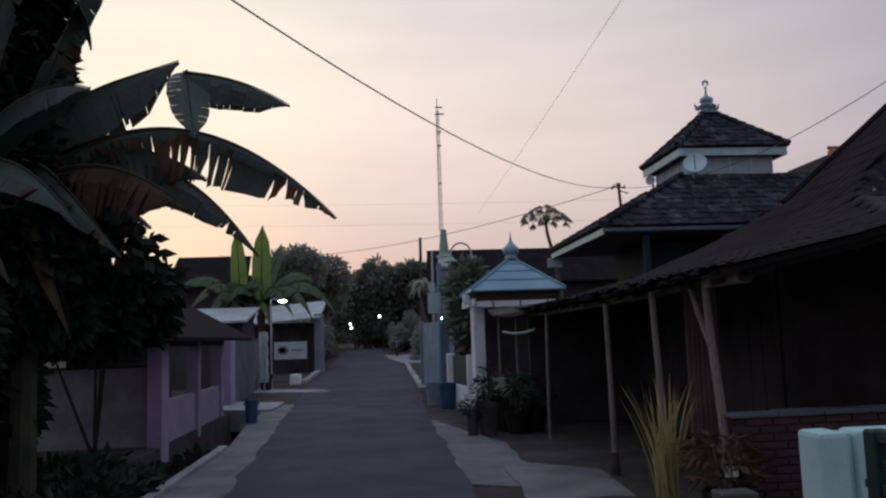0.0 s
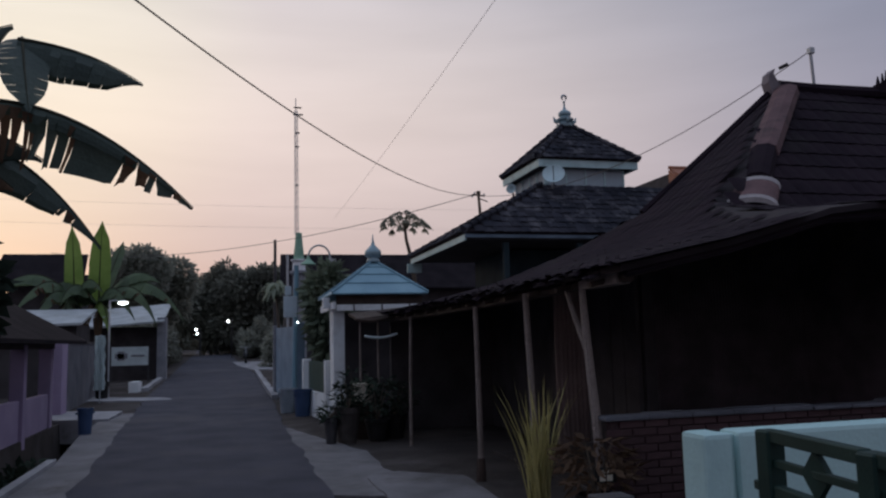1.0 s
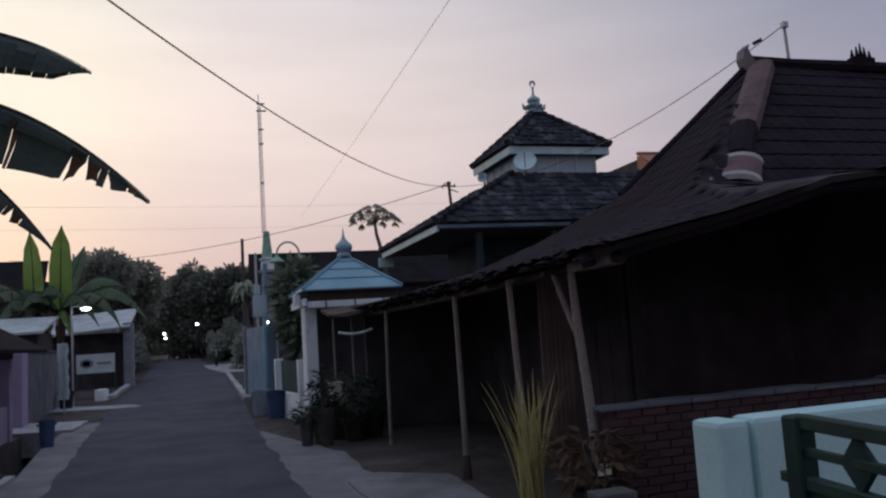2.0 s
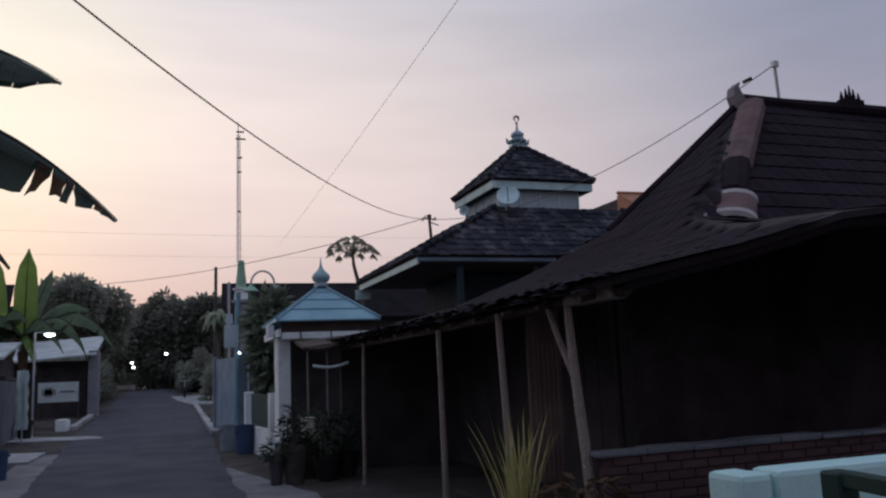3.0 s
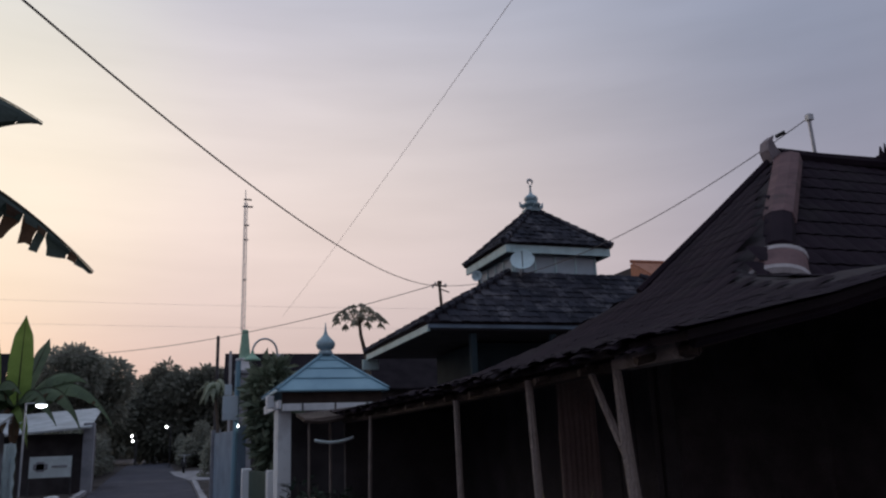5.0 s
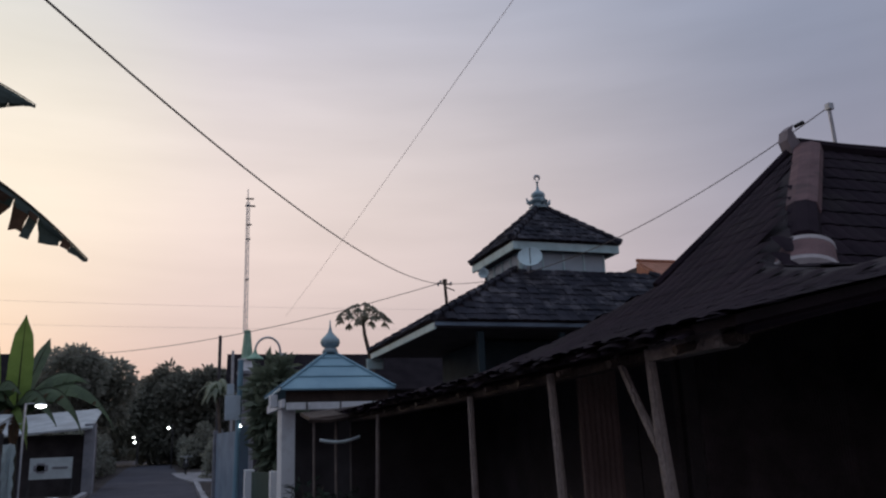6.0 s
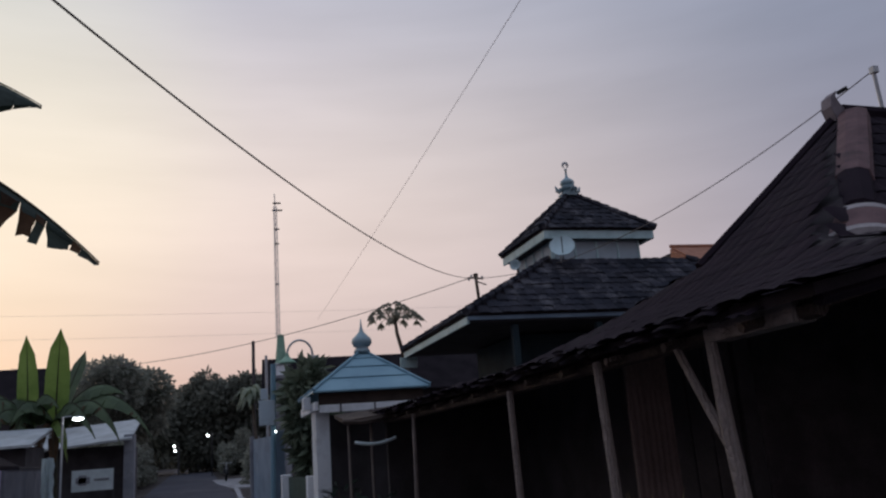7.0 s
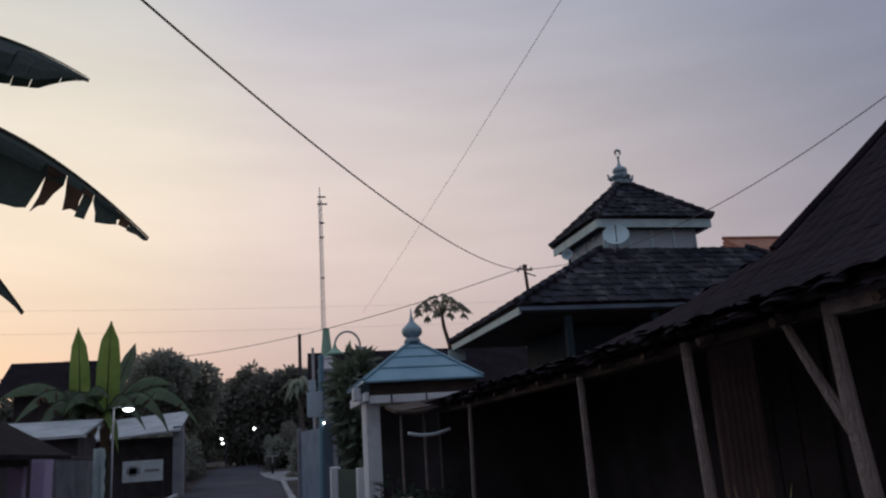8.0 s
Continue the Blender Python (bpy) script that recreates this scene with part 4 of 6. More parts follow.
# the big plants beside the open drain
make_banana("tall banana plant with torn arching leaves over a drain", (-4.0, 9.5, -0.05), 3.5, [
    (((-2.9, 9.6, 4.45), (-1.7, 9.4, 4.25), (-0.50, 9.2, 2.96)), 0.70, 0.9, "g", 1.42),
    (((-3.9, 9.6, 4.55), (-3.2, 9.6, 4.62), (-2.34, 9.6, 4.94)), 0.72, 0.25, "g", 1.35),
    (((-3.9, 9.8, 3.95), (-3.0, 9.8, 4.25), (-2.05, 9.8, 3.55)), 0.70, 0.1, "g", 1.4),
    (((-3.8, 9.3, 3.6), (-3.3, 9.3, 3.7), (-2.55, 9.3, 2.9)), 0.60, 0.2, "g", 1.35),
    (((-3.0, 9.6, 3.95), (-2.35, 10.0, 3.95), (-1.52, 10.25, 2.66)), 0.50, 0.6, "g", 1.25),
    (((-3.2, 9.0, 3.7), (-2.7, 9.0, 3.6), (-2.15, 9.1, 3.1)), 0.62, 0.8, "d", 1.4),
    (((-3.7, 9.2, 4.6), (-3.5, 9.3, 5.6), (-3.0, 9.3, 6.0)), 0.45, 0.3, "g", 0.8),
    (((-4.2, 9.0, 4.6), (-4.4, 8.9, 5.8), (-4.6, 8.8, 6.4)), 0.5, 0.2, "g", 0.5),
    (((-4.6, 9.6, 4.4), (-5.2, 9.7, 4.6), (-6.2, 9.8, 3.6)), 0.45, 0.3, "g", 0.9),
    (((-4.1, 10.2, 4.4), (-4.2, 11.0, 4.6), (-4.3, 12.0, 3.9)), 0.45, 0.3, "g", 0.9),
    (((-3.8, 9.1, 3.9), (-3.4, 8.9, 3.4), (-2.75, 8.9, 2.55)), 0.40, 0.5, "g", 1.2),
    (((-3.9, 9.0, 3.6), (-3.6, 8.9, 2.8), (-3.25, 8.9, 1.7)), 0.36, 0.5, "d", 1.2)], 21, 0.16)
bl = bpy.data.objects["banana_plant"]
add_leaf(bl, bent_leaf(random.Random(77), ((-2.36, 9.9, 4.90), (-2.0, 9.95, 4.88), (-1.6, 10.0, 4.84), (-1.09, 10.05, 4.52)), 0.40, 0.05, 1.3), M_BANANA, 0.02)
add_leaf(bl, bent_leaf(random.Random(78), ((-2.34, 10.0, 4.95), (-2.28, 9.8, 4.78), (-2.20, 9.55, 4.40), (-2.10, 9.35, 3.95)), 0.27, 0.06, 0.3), M_BANANA, 0.02)
add_leaf(bl, bent_leaf(random.Random(79), ((-4.0, 9.3, 5.7), (-3.7, 9.3, 6.1), (-3.35, 9.3, 5.9), (-3.27, 9.4, 5.0)), 0.42, 0.15, 0.7), M_BANANA, 0.02)
make_banana("older banana plant in a dark clump with hanging leaves", (-4.3, 8.2, -0.05), 3.2, [
    (((-4.0, 8.2, 4.3), (-3.7, 8.3, 5.4), (-3.35, 8.4, 6.2)), 0.5, 0.3, "g", 0.6),
    (((-4.5, 8.2, 4.3), (-4.7, 8.2, 5.2), (-4.9, 8.3, 6.2)), 0.5, 0.3, "g", 0.5),
    (((-3.9, 8.3, 3.8), (-3.5, 8.4, 4.4), (-2.95, 8.5, 4.25)), 0.45, 0.3, "g", 0.9),
    (((-3.9, 8.2, 3.6), (-3.5, 8.2, 3.6), (-2.95, 8.2, 2.8)), 0.48, 0.4, "g", 1.0),
    (((-4.0, 7.9, 3.5), (-3.7, 7.7, 3.1), (-3.3, 7.6, 2.2)), 0.45, 0.5, "g", 1.1),
    (((-4.2, 7.9, 3.4), (-4.1, 7.7, 2.6), (-3.8, 7.6, 1.4)), 0.45, 0.5, "d", 1.2),
    (((-4.5, 7.9, 3.6), (-4.9, 7.6, 3.4), (-5.3, 7.4, 2.4)), 0.5, 0.4, "g", 1.0),
    (((-4.6, 8.4, 4.0), (-5.2, 8.7, 4.6), (-6.0, 9.0, 4.4)), 0.5, 0.3, "g", 0.8)], 22, 0.16)
make_banana("banana plant with broad leaves in a dark clump", (-4.9, 10.6, -0.05), 2.9, [
    (((-4.6, 10.6, 4.0), (-4.2, 10.6, 5.2), (-3.7, 10.6, 6.2)), 0.5, 0.3, "g", 0.6),
    (((-4.9, 10.5, 4.2), (-4.9, 10.3, 5.6), (-5.0, 10.2, 6.6)), 0.5, 0.2, "g", 0.5),
    (((-4.4, 10.5, 3.8), (-3.9, 10.4, 4.2), (-3.2, 10.3, 3.9)), 0.5, 0.3, "g", 1.0),
    (((-4.5, 10.4, 3.4), (-4.1, 10.2, 3.2), (-3.5, 10.1, 2.4)), 0.5, 0.5, "g", 1.1),
    (((-5.3, 10.3, 3.6), (-5.9, 10.2, 4.0), (-6.6, 10.1, 3.2)), 0.5, 0.3, "g", 0.9),
    (((-4.7, 10.2, 3.1), (-4.5, 9.9, 2.4), (-4.3, 9.8, 1.2)), 0.42, 0.6, "d", 1.2)], 24, 0.15)
make_banana("banana plant with a young upright bright leaf", (-5.0, 34.2, -0.05), 3.2, [
    (((-4.97, 34.0, 4.2), (-4.9, 33.7, 5.4), (-4.80, 33.3, 6.45)), 0.42, 0.0, "y", -0.15),
    (((-4.75, 34.4, 4.2), (-4.45, 34.8, 5.2), (-4.25, 35.2, 5.9)), 0.38, 0.0, "l", 0.1),
    (((-4.2, 33.8, 4.5), (-2.7, 33.6, 4.7), (-1.75, 33.5, 2.5)), 0.62, 0.3, "l", 0.95),
    (((-4.4, 33.6, 4.2), (-3.3, 33.3, 4.5), (-2.75, 33.2, 2.3)), 0.64, 0.3, "l", 0.95),
    (((-4.7, 33.5, 4.0), (-4.2, 33.0, 4.4), (-3.5, 32.7, 2.6)), 0.62, 0.3, "l", 0.95),
    (((-4.9, 33.4, 3.6), (-4.6, 33.0, 3.5), (-4.35, 32.8, 1.9)), 0.36, 0.3, "y", 0.9),
    (((-5.2, 33.4, 3.5), (-5.3, 33.0, 3.3), (-5.3, 32.8, 1.7)), 0.40, 0.5, "d", 1.0),
    (((-4.95, 33.4, 3.5), (-4.8, 33.1, 3.2), (-4.85, 33.0, 1.5)), 0.40, 0.5, "d", 1.0),
    (((-4.4, 34.0, 4.3), (-3.6, 33.9, 5.0), (-2.7, 33.8, 4.1)), 0.62, 0.3, "l", 0.95),
    (((-5.6, 34.0, 4.3), (-6.3, 33.9, 4.7), (-7.0, 33.8, 3.3)), 0.62, 0.3, "l", 0.95),
    (((-5.3, 33.5, 4.0), (-5.8, 33.0, 4.5), (-6.1, 32.7, 3.2)), 0.62, 0.3, "l", 0.95)], 23, 0.14)
make_banana("young banana plant with one bright upright leaf", (-5.85, 34.0, -0.05), 3.2, [
    (((-5.85, 33.9, 4.2), (-5.85, 33.6, 5.2), (-5.88, 33.3, 6.25)), 0.36, 0.0, "y", -0.15),
    (((-5.6, 33.7, 4.2), (-5.2, 33.3, 4.6), (-4.7, 33.0, 3.7)), 0.60, 0.3, "l", 0.9),
    (((-6.1, 33.7, 4.3), (-6.9, 33.4, 4.8), (-7.9, 33.1, 2.7)), 0.64, 0.3, "l", 0.9),
    (((-6.1, 33.5, 4.0), (-6.5, 33.0, 4.2), (-7.1, 32.7, 2.3)), 0.62, 0.3, "l", 0.95),
    (((-5.8, 33.5, 3.8), (-5.9, 33.0, 3.9), (-6.1, 32.8, 2.0)), 0.60, 0.3, "l", 0.95),
    (((-6.0, 33.5, 3.6), (-6.3, 33.2, 3.4), (-6.6, 33.0, 1.7)), 0.40, 0.5, "d", 0.9),
    (((-6.3, 34.0, 4.4), (-7.4, 34.0, 5.0), (-8.6, 34.0, 3.8)), 0.60, 0.3, "l", 0.9)], 25, 0.12)

# ---- the lilac house and the houses beyond ----


def make_lilac():
    t = thing("veranda_house", "lilac painted house veranda with pillars and a low parapet", "house", (-3.8, 16.5, 0))
    for y0, y1, x1 in ((13.7, 14.15, -3.60), (16.4, 16.62, -3.62), (18.85, 19.1, -3.66)):
        part("pillar", boxed(x1 - 0.24, x1, y0, y1, -0.55, 1.66, 0.015), M_LILAC, t)
    part("parapet", boxed(-3.82, -3.68, 14.15, 16.4, -0.5, 0.68, 0.015), M_LILAC, t)
    part("parapet", boxed(-3.84, -3.70, 16.62, 18.85, -0.5, 0.66, 0.015), M_LILAC, t)
    # lilac inner wall made dark: the veranda's shade is in its colour
    part("inner_wall", boxed(-5.2, -5.05, 13.9, 20.0, -0.03, 1.62), M_DARKWALL, t)
    part("lintel", boxed(-3.86, -3.64, 13.7, 19.1, 1.58, 1.70), M_DARKWOOD, t)
    bm = slabbed([(-3.2, 13.0, 1.74), (-3.2, 20.2, 1.74), (-6.5, 20.2, 3.6), (-6.5, 13.0, 3.6)], 0.07)
    part("roof", bm, M_DARKROOF, t)
    part("pillar", boxed(-4.15, -3.90, 21.3, 22.0, -0.03, 1.72, 0.015), M_LILAC, t)
    part("gable_wall", boxed(-6.0, -3.84, 13.72, 13.86, 1.4, 1.7, 0), M_DARKWALL, t)
    return t


make_lilac()


def make_block_wall():
    t = thing("block_wall", "rough grey rendered wall beside the lilac veranda", "wall", (-4.7, 13.9, 0))
    part("core", boxed(-5.7, -3.86, 13.9, 14.0, -0.03, 1.30, 0), M_MORTAR, t)
    part("face", boxed(-5.72, -3.86, 13.86, 13.897, -0.03, 1.26, 0.01), M_BLOCK, t)
    return t


make_block_wall()


def make_far_house(label, x0, x1, y0, y1, wall_h, roof_pts, wall_m, roof_m):
    t = thing("house", label, "house", ((x0 + x1) / 2, (y0 + y1) / 2, 0))
    part("wall", boxed(x0, x1, y0, y1, -0.03, wall_h, 0), wall_m, t)
    bm = slabbed(roof_pts, 0.08)
    part("roof", bm, roof_m, t)
    return t


make_far_house("small house with a pale fibre-sheet roof behind banana plants", -8.2, -5.1, 30.2, 33.0, 2.42, [(-8.4, 29.6, 2.4), (-4.85, 29.6, 2.45), (-4.85, 32.8, 3.05), (-8.4, 32.8, 3.05)], M_DARKWALL, M_ASBESTOS)
make_far_house("dark stall with a pale fibre-sheet roof and grey side wall", -6.4, -3.1, 39, 44, 2.5, [(-6.8, 38.0, 2.45), (-2.85, 38.0, 2.75), (-2.85, 43, 3.75), (-6.8, 43, 3.45)], M_DARKWALL, M_ASBESTOS)
make_far_house("house with a long dark roof behind the garden trees", -10.0, -6.6, 41.5, 46, 5.1, [(-10.6, 40.5, 4.6), (-6.6, 40.5, 4.6), (-6.8, 43, 6.25), (-10.6, 43, 6.25)], M_DARKWALL, M_DARKROOF)
make_far_house("long building with a dark flat-ridged roof behind the porch", 3.6, 16, 50, 56, 5.58, [(2.9, 49, 4.9), (17, 49, 4.9), (17, 52, 7.3), (3.15, 52, 7.3)], M_DARKWALL, M_DARKROOF)
oh = thing("house", "distant house with an orange tiled lean-to roof", "house", (23.0, 34, 0))
part("roof", slabbed([(21.10, 35, 9.77), (27.0, 35, 9.82), (26.4, 31.6, 8.15), (20.35, 31.6, 8.15)], 0.10), M_ORANGETILE, oh)
part("ridge_cap", tubed([(21.05, 35, 9.80), (27.0, 35, 9.85)], 0.09, 7), M_ORANGETILE, oh)
part("wall", boxed(21.2, 26.8, 34.6, 39, -0.03, 9.55, 0), M_DARKWALL, oh)
bm = bmesh.new()
for q in (0.0, 0.1):
    bm.faces.new([bm.verts.new(c) for c in ((21.0 + q, 34.98, 9.66), (20.27 + q, 31.62, 8.04), (20.9 + q, 34.9, 6.0))])
bm.verts.ensure_lookup_table()
for k in range(3):
    bm.faces.new((bm.verts[k], bm.verts[(k + 1) % 3], bm.verts[3 + (k + 1) % 3], bm.verts[3 + k]))
part("gable", bm, M_ORANGETILE, oh)

# ---- minaret with the antenna mast ----
mast = thing("antenna_mast", "tall thin lattice antenna mast with small aerials", "antenna", (3.58, 44.6, 0))
MX, MY = 3.55, 44.6
for dx, dy in ((-0.09, -0.05), (0.09, -0.05), (0, 0.1)):
    part("leg", tubed([(MX + dx, MY + dy, 7.55), (MX + dx * 0.8, MY + dy * 0.8, 14.6)], 0.022, 5), M_STEEL, mast)
part("top_rod", tubed([(MX, MY, 14.5), (MX - 0.02, MY, 15.32)], 0.025, 5), M_STEEL, mast)
for z, w in ((14.75, 0.30), (14.35, 0.38), (13.3, 0.2), (12.5, 0.16), (10.3, 0.12)):
    part("aerial", boxed(MX - w * 0.4, MX + w, MY - 0.05, MY + 0.05, z, z + 0.07), M_DARKMETAL, mast)
for i in range(17):
    z = 7.7 + i * 0.41
    part("lattice_bar", tubed([(MX - 0.085, MY - 0.05, z), (MX + 0.085, MY - 0.05, z + 0.3)], 0.012, 4), M_STEEL, mast)

minaret = thing("minaret", "slim white minaret with a pale green tapered spire", "minaret", (MX + 0.12, MY, 0))
part("shaft", lathed((MX + 0.12, MY, 0), [(0.4, 0), (0.4, 3.5), (0.46, 3.6), (0.46, 3.8), (0.36, 3.9), (0.34, 5.3), (0.5, 5.4), (0.5, 5.55)], 10), M_GREY, minaret)
part("lantern", lathed((MX + 0.12, MY, 5.55), [(0.36, 0), (0.34, 0.5), (0.45, 0.55), (0.45, 0.62)], 10), M_WHITE, minaret)
part("spire", lathed((MX + 0.12, MY, 6.30), [(0.30, -0.12), (0.27, 0), (0.27, 0.25), (0.22, 0.7), (0.17, 1.30), (0.16, 1.36)], 8), M_GREENCLOTH, minaret)

# ---- poles and cables ----
pole = thing("utility_pole", "thin brown utility pole with crossarms behind the mosque", "utility pole", (7.7, 24.5, 0))
part("shaft", tubed([(7.75, 24.5, 0), (7.64, 24.5, 5.6), (7.60, 24.5, 6.24)], [0.10, 0.05, 0.045], 8), M_BARK, pole)
part("crossarm", tubed([(7.36, 24.46, 6.14), (7.62, 24.44, 6.12), (7.80, 24.42, 6.10)], 0.026, 6), M_BARK, pole)
part("crossarm", tubed([(7.58, 24.46, 6.04), (7.88, 24.42, 5.92)], 0.018, 6), M_DARKMETAL, pole)
part("cap", boxed(7.55, 7.66, 24.44, 24.56, 6.16, 6.27, 0.01), M_BARK, pole)
for x, z in ((7.38, 6.05), (7.46, 6.15), (7.78, 6.11)):
    part("insulator", lathed((x, 24.45, z), [(0.02, 0), (0.035, 0.04), (0.015, 0.08)], 8), M_GREYPLAST, pole)
PT = Vector((7.39, 24.48, 6.13))


def cable(label, pts, r, material=M_CABLE):
    c = part("overhead_cable", tubed(pts, r, 6), material)
    return tagged(c, label, "cable")


rp = thing("roof_pole", "short steel cable pole on a tiled roof ridge", "pole", (9.06, 11.25, 5.5))
part("shaft", tubed([(9.14, 11.28, 5.45), (9.06, 11.22, 6.12)], 0.026, 8), M_STEEL, rp)
part("cap", boxed(9.02, 9.11, 11.17, 11.26, 6.06, 6.16), M_STEEL, rp)
part("insulator", tubed([(8.84, 11.5, 5.97), (8.76, 11.62, 5.93)], 0.03, 8), M_BLACK, rp)
cable("black service cable rising to a roof pole", sag(PT, (9.04, 11.2, 6.10), 0.75), 0.008)
cable("thick twisted black cable crossing over the lane", sag(PT, (-9.11, -6.60, 7.35), 1.845, 60), 0.010)
cable("sagging dark cable running over the far lane", sag(PT, (-9.0, 45.6, 6.6), 0.85, 30), 0.011)
cable("thin grey cable high along the lane", sag((5.2, -4, 9.4), (6.05, 48, 9.0), 0.25, 24), 0.006, M_PALEWIRE)
for z, y in ((17.3, 90), (14.6, 88)):
    cable("thin distant power line above the trees", sag((-60, y, z + 1.0), (60, y + 3, z + 0.8), 1.0, 20), 0.009, M_PALEWIRE)

dark_pole = thing("lane_pole", "plain dark timber pole beside the far lane", "pole", (1.77, 34, 0))
part("shaft", tubed([(1.75, 34, -0.03), (1.77, 34, 5.88)], [0.08, 0.06], 8), M_DARKMETAL, dark_pole)
grey_pole = thing("lane_pole", "thin grey steel pole behind a garden wall", "pole", (1.98, 30, 0))
part("shaft", tubed([(1.98, 30, -0.03), (1.98, 30, 4.82)], 0.045, 8), M_STEEL, grey_pole)

# ---- street lamp, garden walls and gate of the mosque yard ----
sl = thing("street_lamp", "swan-neck street lamp on a thin pale pole", "street lamp", (2.62, 22.6, 0))
part("pole", tubed([(2.67, 22.6, -0.03), (2.69, 22.6, 2.0), (2.71, 22.6, 3.87)], 0.04, 8), M_STEEL, sl)
part("arm", tubed([(2.30 + 0.30 * math.cos(a), 22.6, 3.91 + 0.34 * math.sin(a)) for a in (math.pi * k / 14 for k in range(15))], 0.026, 6), M_STEEL, sl)
part("bracket", boxed(2.57, 2.76, 22.56, 22.64, 3.79, 3.87), M_STEEL, sl)
part("bracket", tubed([(2.60, 22.6, 3.75), (2.60, 22.6, 3.93)], 0.03, 6), M_STEEL, sl)
part("shade", lathed((2.00, 22.6, 3.71), [(0.21, 0), (0.20, 0.03), (0.12, 0.09), (0.05, 0.16), (0.03, 0.24)], 12), M_GREENCLOTH, sl)



def make_pale_tree():
    """A small garden tree whose long pale leaves arch out and droop."""
    t = thing("ornamental_tree", "small garden tree with pale arching leaves", "tree", (1.50, 26, 0))
    part("trunk", tubed([(1.50, 26, -0.05), (1.46, 26, 1.6), (1.32, 26, 3.2)], [0.06, 0.05, 0.035], 8), M_BARK, t)
    rnd = random.Random(91)
    top = Vector((1.32, 26, 3.2))
    for i in range(22):
        a, ln, up = i * 2.399, rnd.uniform(0.35, 0.62), rnd.uniform(0.1, 0.75)
        d = Vector((math.cos(a), math.sin(a) * 0.8, 0))
        v, f, mid, _ = bent_leaf(rnd, (top - Vector((0, 0, rnd.uniform(0, 0.3))), top + d * ln * 0.3 + Vector((0, 0, up * 0.7)), top + d * ln * 0.8 + Vector((0, 0, up * 0.6)), top + d * ln * 1.15 + Vector((0, 0, up * 0.5 - 0.45))), 0.085, 0.0, 0.35, steps=8)
        from_lists("leaf", v, f, M_PALELEAF, t)


make_pale_tree()

bp = thing("service_pole", "pale blue steel pole with a white meter box", "pole", (1.53, 21.7, 0))
part("shaft", tubed([(1.53, 21.7, -0.03), (1.60, 21.7, 3.6)], 0.062, 8), M_BLUEROOF, bp)
part("meter_box", boxed(1.26, 1.61, 21.56, 21.64, 2.24, 2.79), M_CLERE, bp)
part("meter_box", boxed(1.30, 1.46, 21.58, 21.66, 2.81, 3.05), M_CLERE, bp)
part("lit_bulb", lathed((1.62, 21.6, 2.08), [(0.01, 0), (0.016, 0.02), (0.014, 0.035), (0.006, 0.05)], 8), M_LAMPLIGHT, bp, "small lit bulb")

yw = thing("yard_wall", "tall blue-grey painted wall along the lane", "wall", (1.5, 24, 0))
part("panel", slabbed([(1.62, 22.3, 2.03), (1.74, 22.3, 2.03), (1.46, 26.2, 2.06), (1.34, 26.2, 2.06)], 2.09), M_BLUEGREY, yw)
part("pier", boxed(1.58, 1.84, 22.0, 22.28, -0.03, 2.12), M_BLUEGREY, yw)
part("pier", boxed(1.26, 1.52, 26.22, 26.5, -0.03, 2.15), M_GREY, yw)

mf = thing("yard_fence", "low white fence with square piers and a dark green panel", "fence", (1.8, 18, 0))
part("plinth", slabbed([(1.54, 19.6, 0.5), (1.66, 19.6, 0.5), (1.98, 16.8, 0.5), (1.86, 16.8, 0.5)], 0.55), M_WHITE, mf)
for x, y in ((1.63, 19.35), (1.86, 17.05)):
    part("pier", boxed(x - 0.09, x + 0.09, y - 0.09, y + 0.2, -0.03, 1.2), M_WHITE, mf)
part("panel", slabbed([(1.66, 19.2, 1.16), (1.70, 19.2, 1.16), (1.88, 17.2, 1.16), (1.84, 17.2, 1.16)], 0.62), M_PANEL, mf)

# ---- clutter under the awning ----
aw = thing("awning", "sagging dark awning on thin poles beside the porch", "awning", (2.4, 14.2, 0))
part("sheet", slabbed([(1.98, 14.1, 1.95), (3.1, 13.9, 2.06), (3.1, 15.6, 2.2), (2.05, 15.6, 2.1)], 0.05), M_DARKWOOD, aw)
part("front_edge", tubed([(1.94, 14.08, 1.93), (2.2, 14.05, 1.91), (3.1, 13.88, 2.04)], 0.035, 6), M_DARKWOOD, aw)
for x, y in ((2.05, 14.3), (2.36, 14.3)):
    part("pole", tubed([(x, y, -0.03), (x, y, 1.95)], 0.018, 6), M_WOOD, aw)
hs = part("hanging_strip", tubed([(2.08 + 0.56 * k / 10, 14.0, 1.675 - 0.07 * math.sin(math.pi * (0.1 + 0.8 * k / 10)) + 0.03 * k / 10) for k in range(11)], 0.022, 6), M_BANNER)
tagged(hs, "pale curved strip hanging from the awning front", "strip")
hs.parent = aw
hs.location = -aw.location
del hs["category"]


